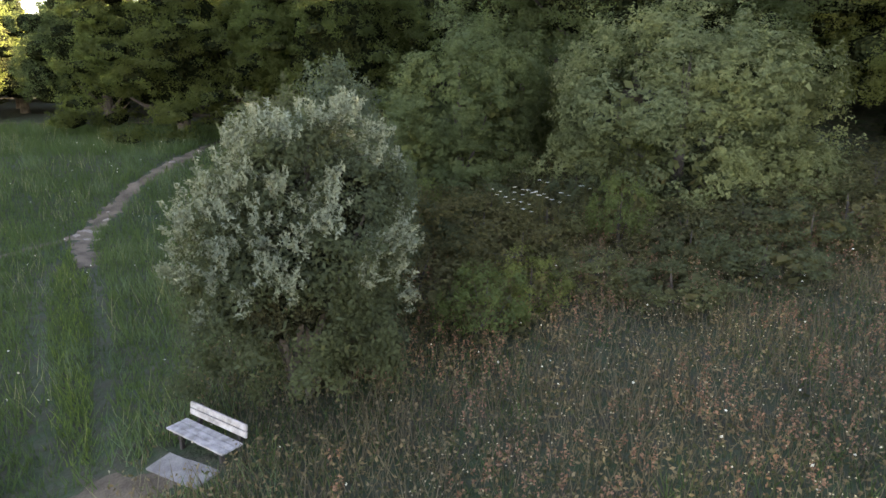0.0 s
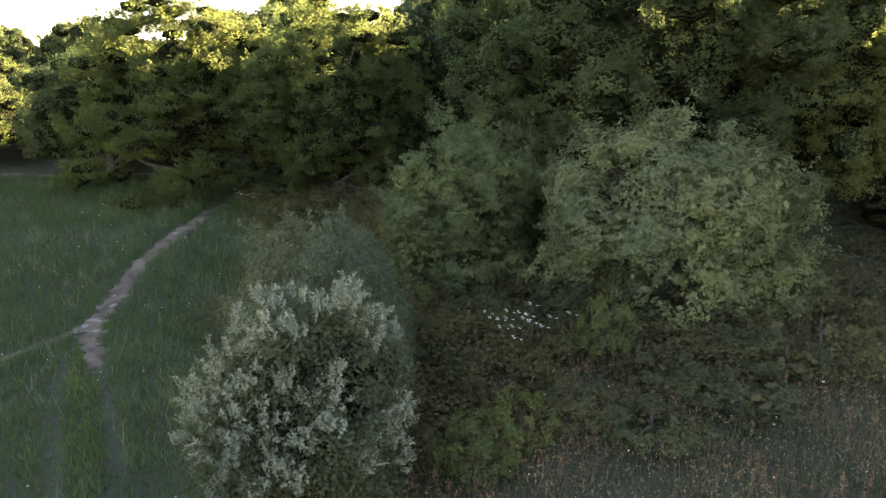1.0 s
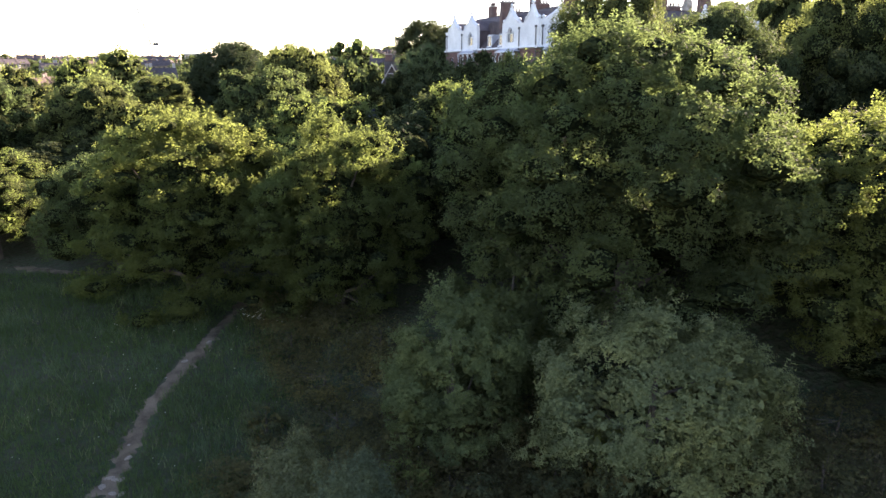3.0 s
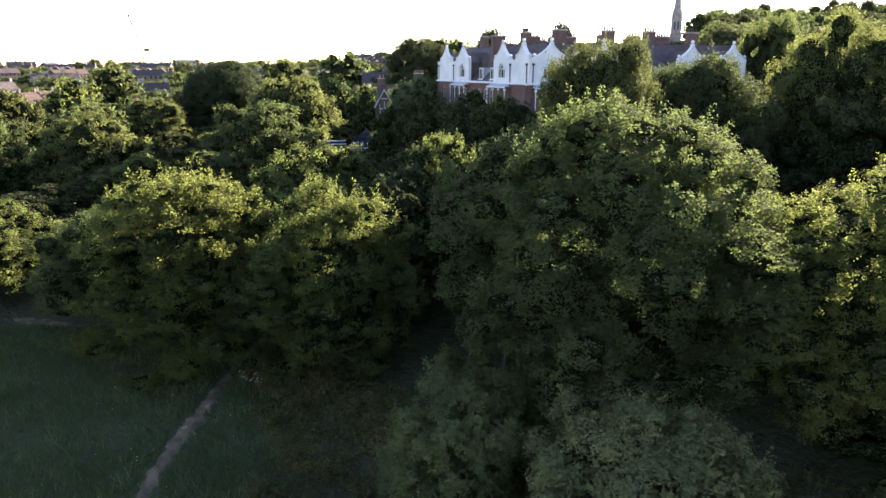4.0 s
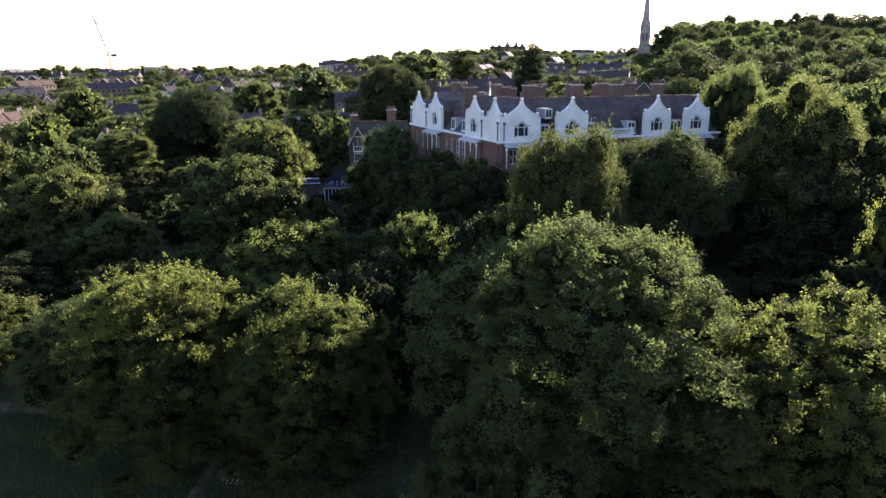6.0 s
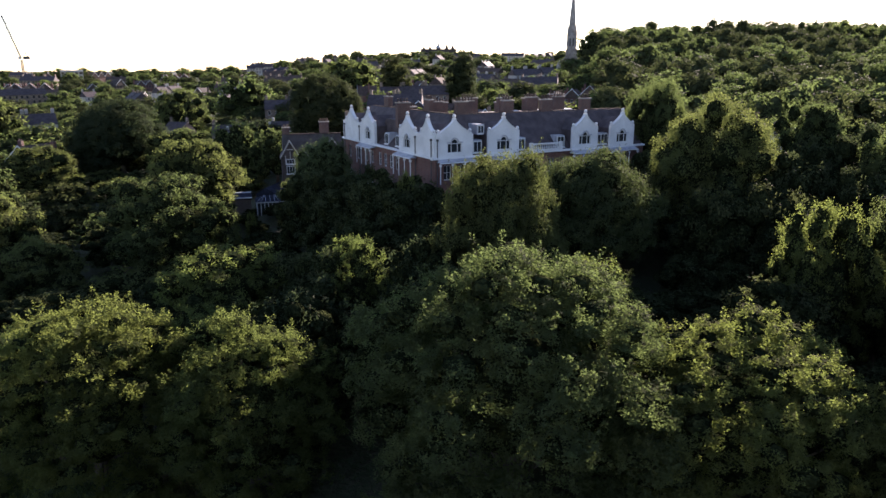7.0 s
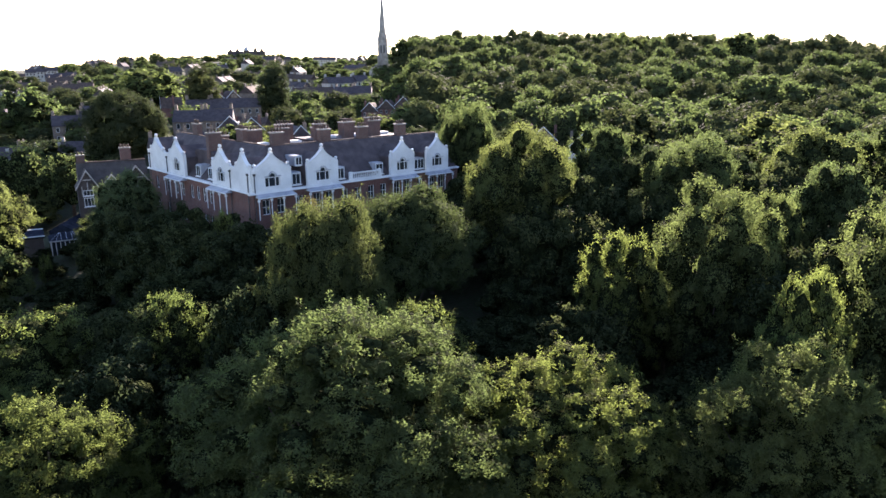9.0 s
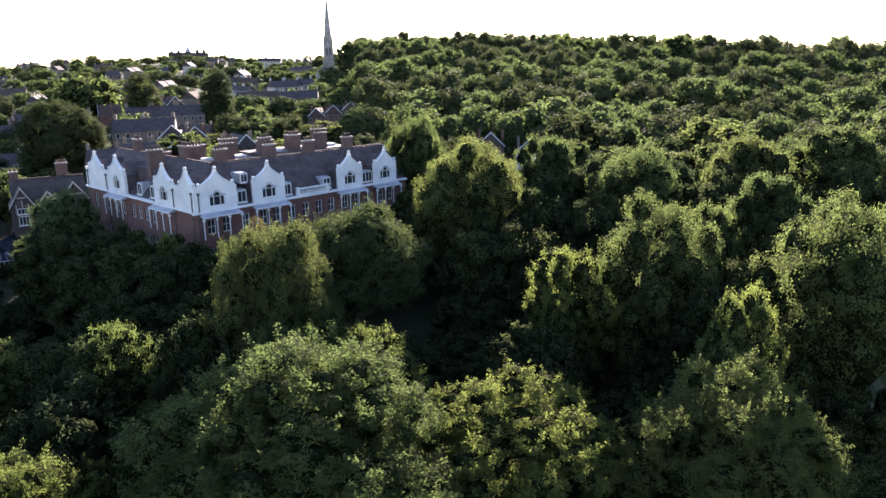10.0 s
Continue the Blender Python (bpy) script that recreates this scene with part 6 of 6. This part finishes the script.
def low_glasshouse():
    """A low flat-roofed building with a glazed hipped pavilion and a sloping roof behind."""
    ob = thing("glasshouse", "low glazed garden pavilion with blue-grey roofs and white bars", "building", m=pose(-13.4, 115.6, gz(-13.4, 115.6) - 0.5, 0, 0, 8))
    boxed("wall", (-8.0, -1.2, 0.6, 6.0, -2, 2.75), BRICK_BROWN, ob)
    roof = boxed("flat_roof", (-8.2, -1.0, 0.4, 6.2, 2.753, 2.95), ROOF_BLUE, ob, "flat grey roof with a white rim")
    for dims in ((-8.2, -1.0, 0.4, 0.6, 2.953, 3.1), (-8.2, -1.0, 6.0, 6.2, 2.953, 3.1), (-8.2, -8.0, 0.602, 5.998, 2.953, 3.1)):
        boxed("rim", dims, WHITE, roof)
    boxed("skylight", (-6.6, -5.2, 2.0, 3.2, 2.953, 3.2), GLASS, roof)
    # pavilion: plinth, posts, panes, hipped roof with bars
    x0, x1, y0, y1 = -0.4, 3.9, -2.6, 1.4
    pav = boxed("pavilion", (x0, x1, y0, y1, -2, 0.5), BRICK_BROWN, ob)
    for k in range(8):
        x = x0 + 0.06 + (x1 - x0 - 0.12) * k / 7
        boxed("post", (x - 0.06, x + 0.06, y0, y0 + 0.12, 0.502, 2.6), WHITE, pav)
    for k in range(1, 6):
        y = y0 + 0.06 + (y1 - y0 - 0.12) * k / 5
        boxed("post", (x0, x0 + 0.12, y - 0.06, y + 0.06, 0.502, 2.6), WHITE, pav)
    boxed("pane", (x0 + 0.04, x1 - 0.04, y0 + 0.14, y1, 0.502, 2.598), GLASS, pav)
    boxed("fascia", (x0 - 0.15, x1 + 0.15, y0 - 0.15, y1 + 0.15, 2.602, 2.78), WHITE, pav)
    bm = bmesh.new()
    low = [bm.verts.new(p) for p in ((x0 - 0.2, y0 - 0.2, 2.783), (x1 + 0.2, y0 - 0.2, 2.783), (x1 + 0.2, y1 + 0.2, 2.783), (x0 - 0.2, y1 + 0.2, 2.783))]
    top = [bm.verts.new(p) for p in ((x0 + 1.3, -0.6, 3.5), (x1 - 1.3, -0.6, 3.5))]
    for f in ((low[0], low[1], top[1], top[0]), (low[1], low[2], top[1]), (low[2], low[3], top[0], top[1]), (low[3], low[0], top[0]), low[::-1]):
        bm.faces.new(f)
    hip = part("hipped_roof", bm, ROOF_BLUE, pav, "glazed blue-grey hipped roof")
    for k in range(7):
        x = x0 + (x1 - x0) * k / 6
        bm = bmesh.new()
        tube(bm, [(x, y0 - 0.2, 2.83), (min(max(x, x0 + 1.3), x1 - 1.3), -0.6, 3.55)], [0.03, 0.03], 4)
        part("roof_bar", bm, LEAD, hip)
    # long sloping roof that climbs behind
    bm = bmesh.new()
    prism(bm, [(-1.3, -2.0), (2.2, -2.0), (2.2, 3.3), (0.4, 4.3), (-1.3, 3.3)], 2.2, 12.0, Matrix.Rotation(radians(-24), 4, "Z"))
    part("rear_roof", bm, ROOF_BLUE, ob, "sloping blue-grey roof")


low_glasshouse()
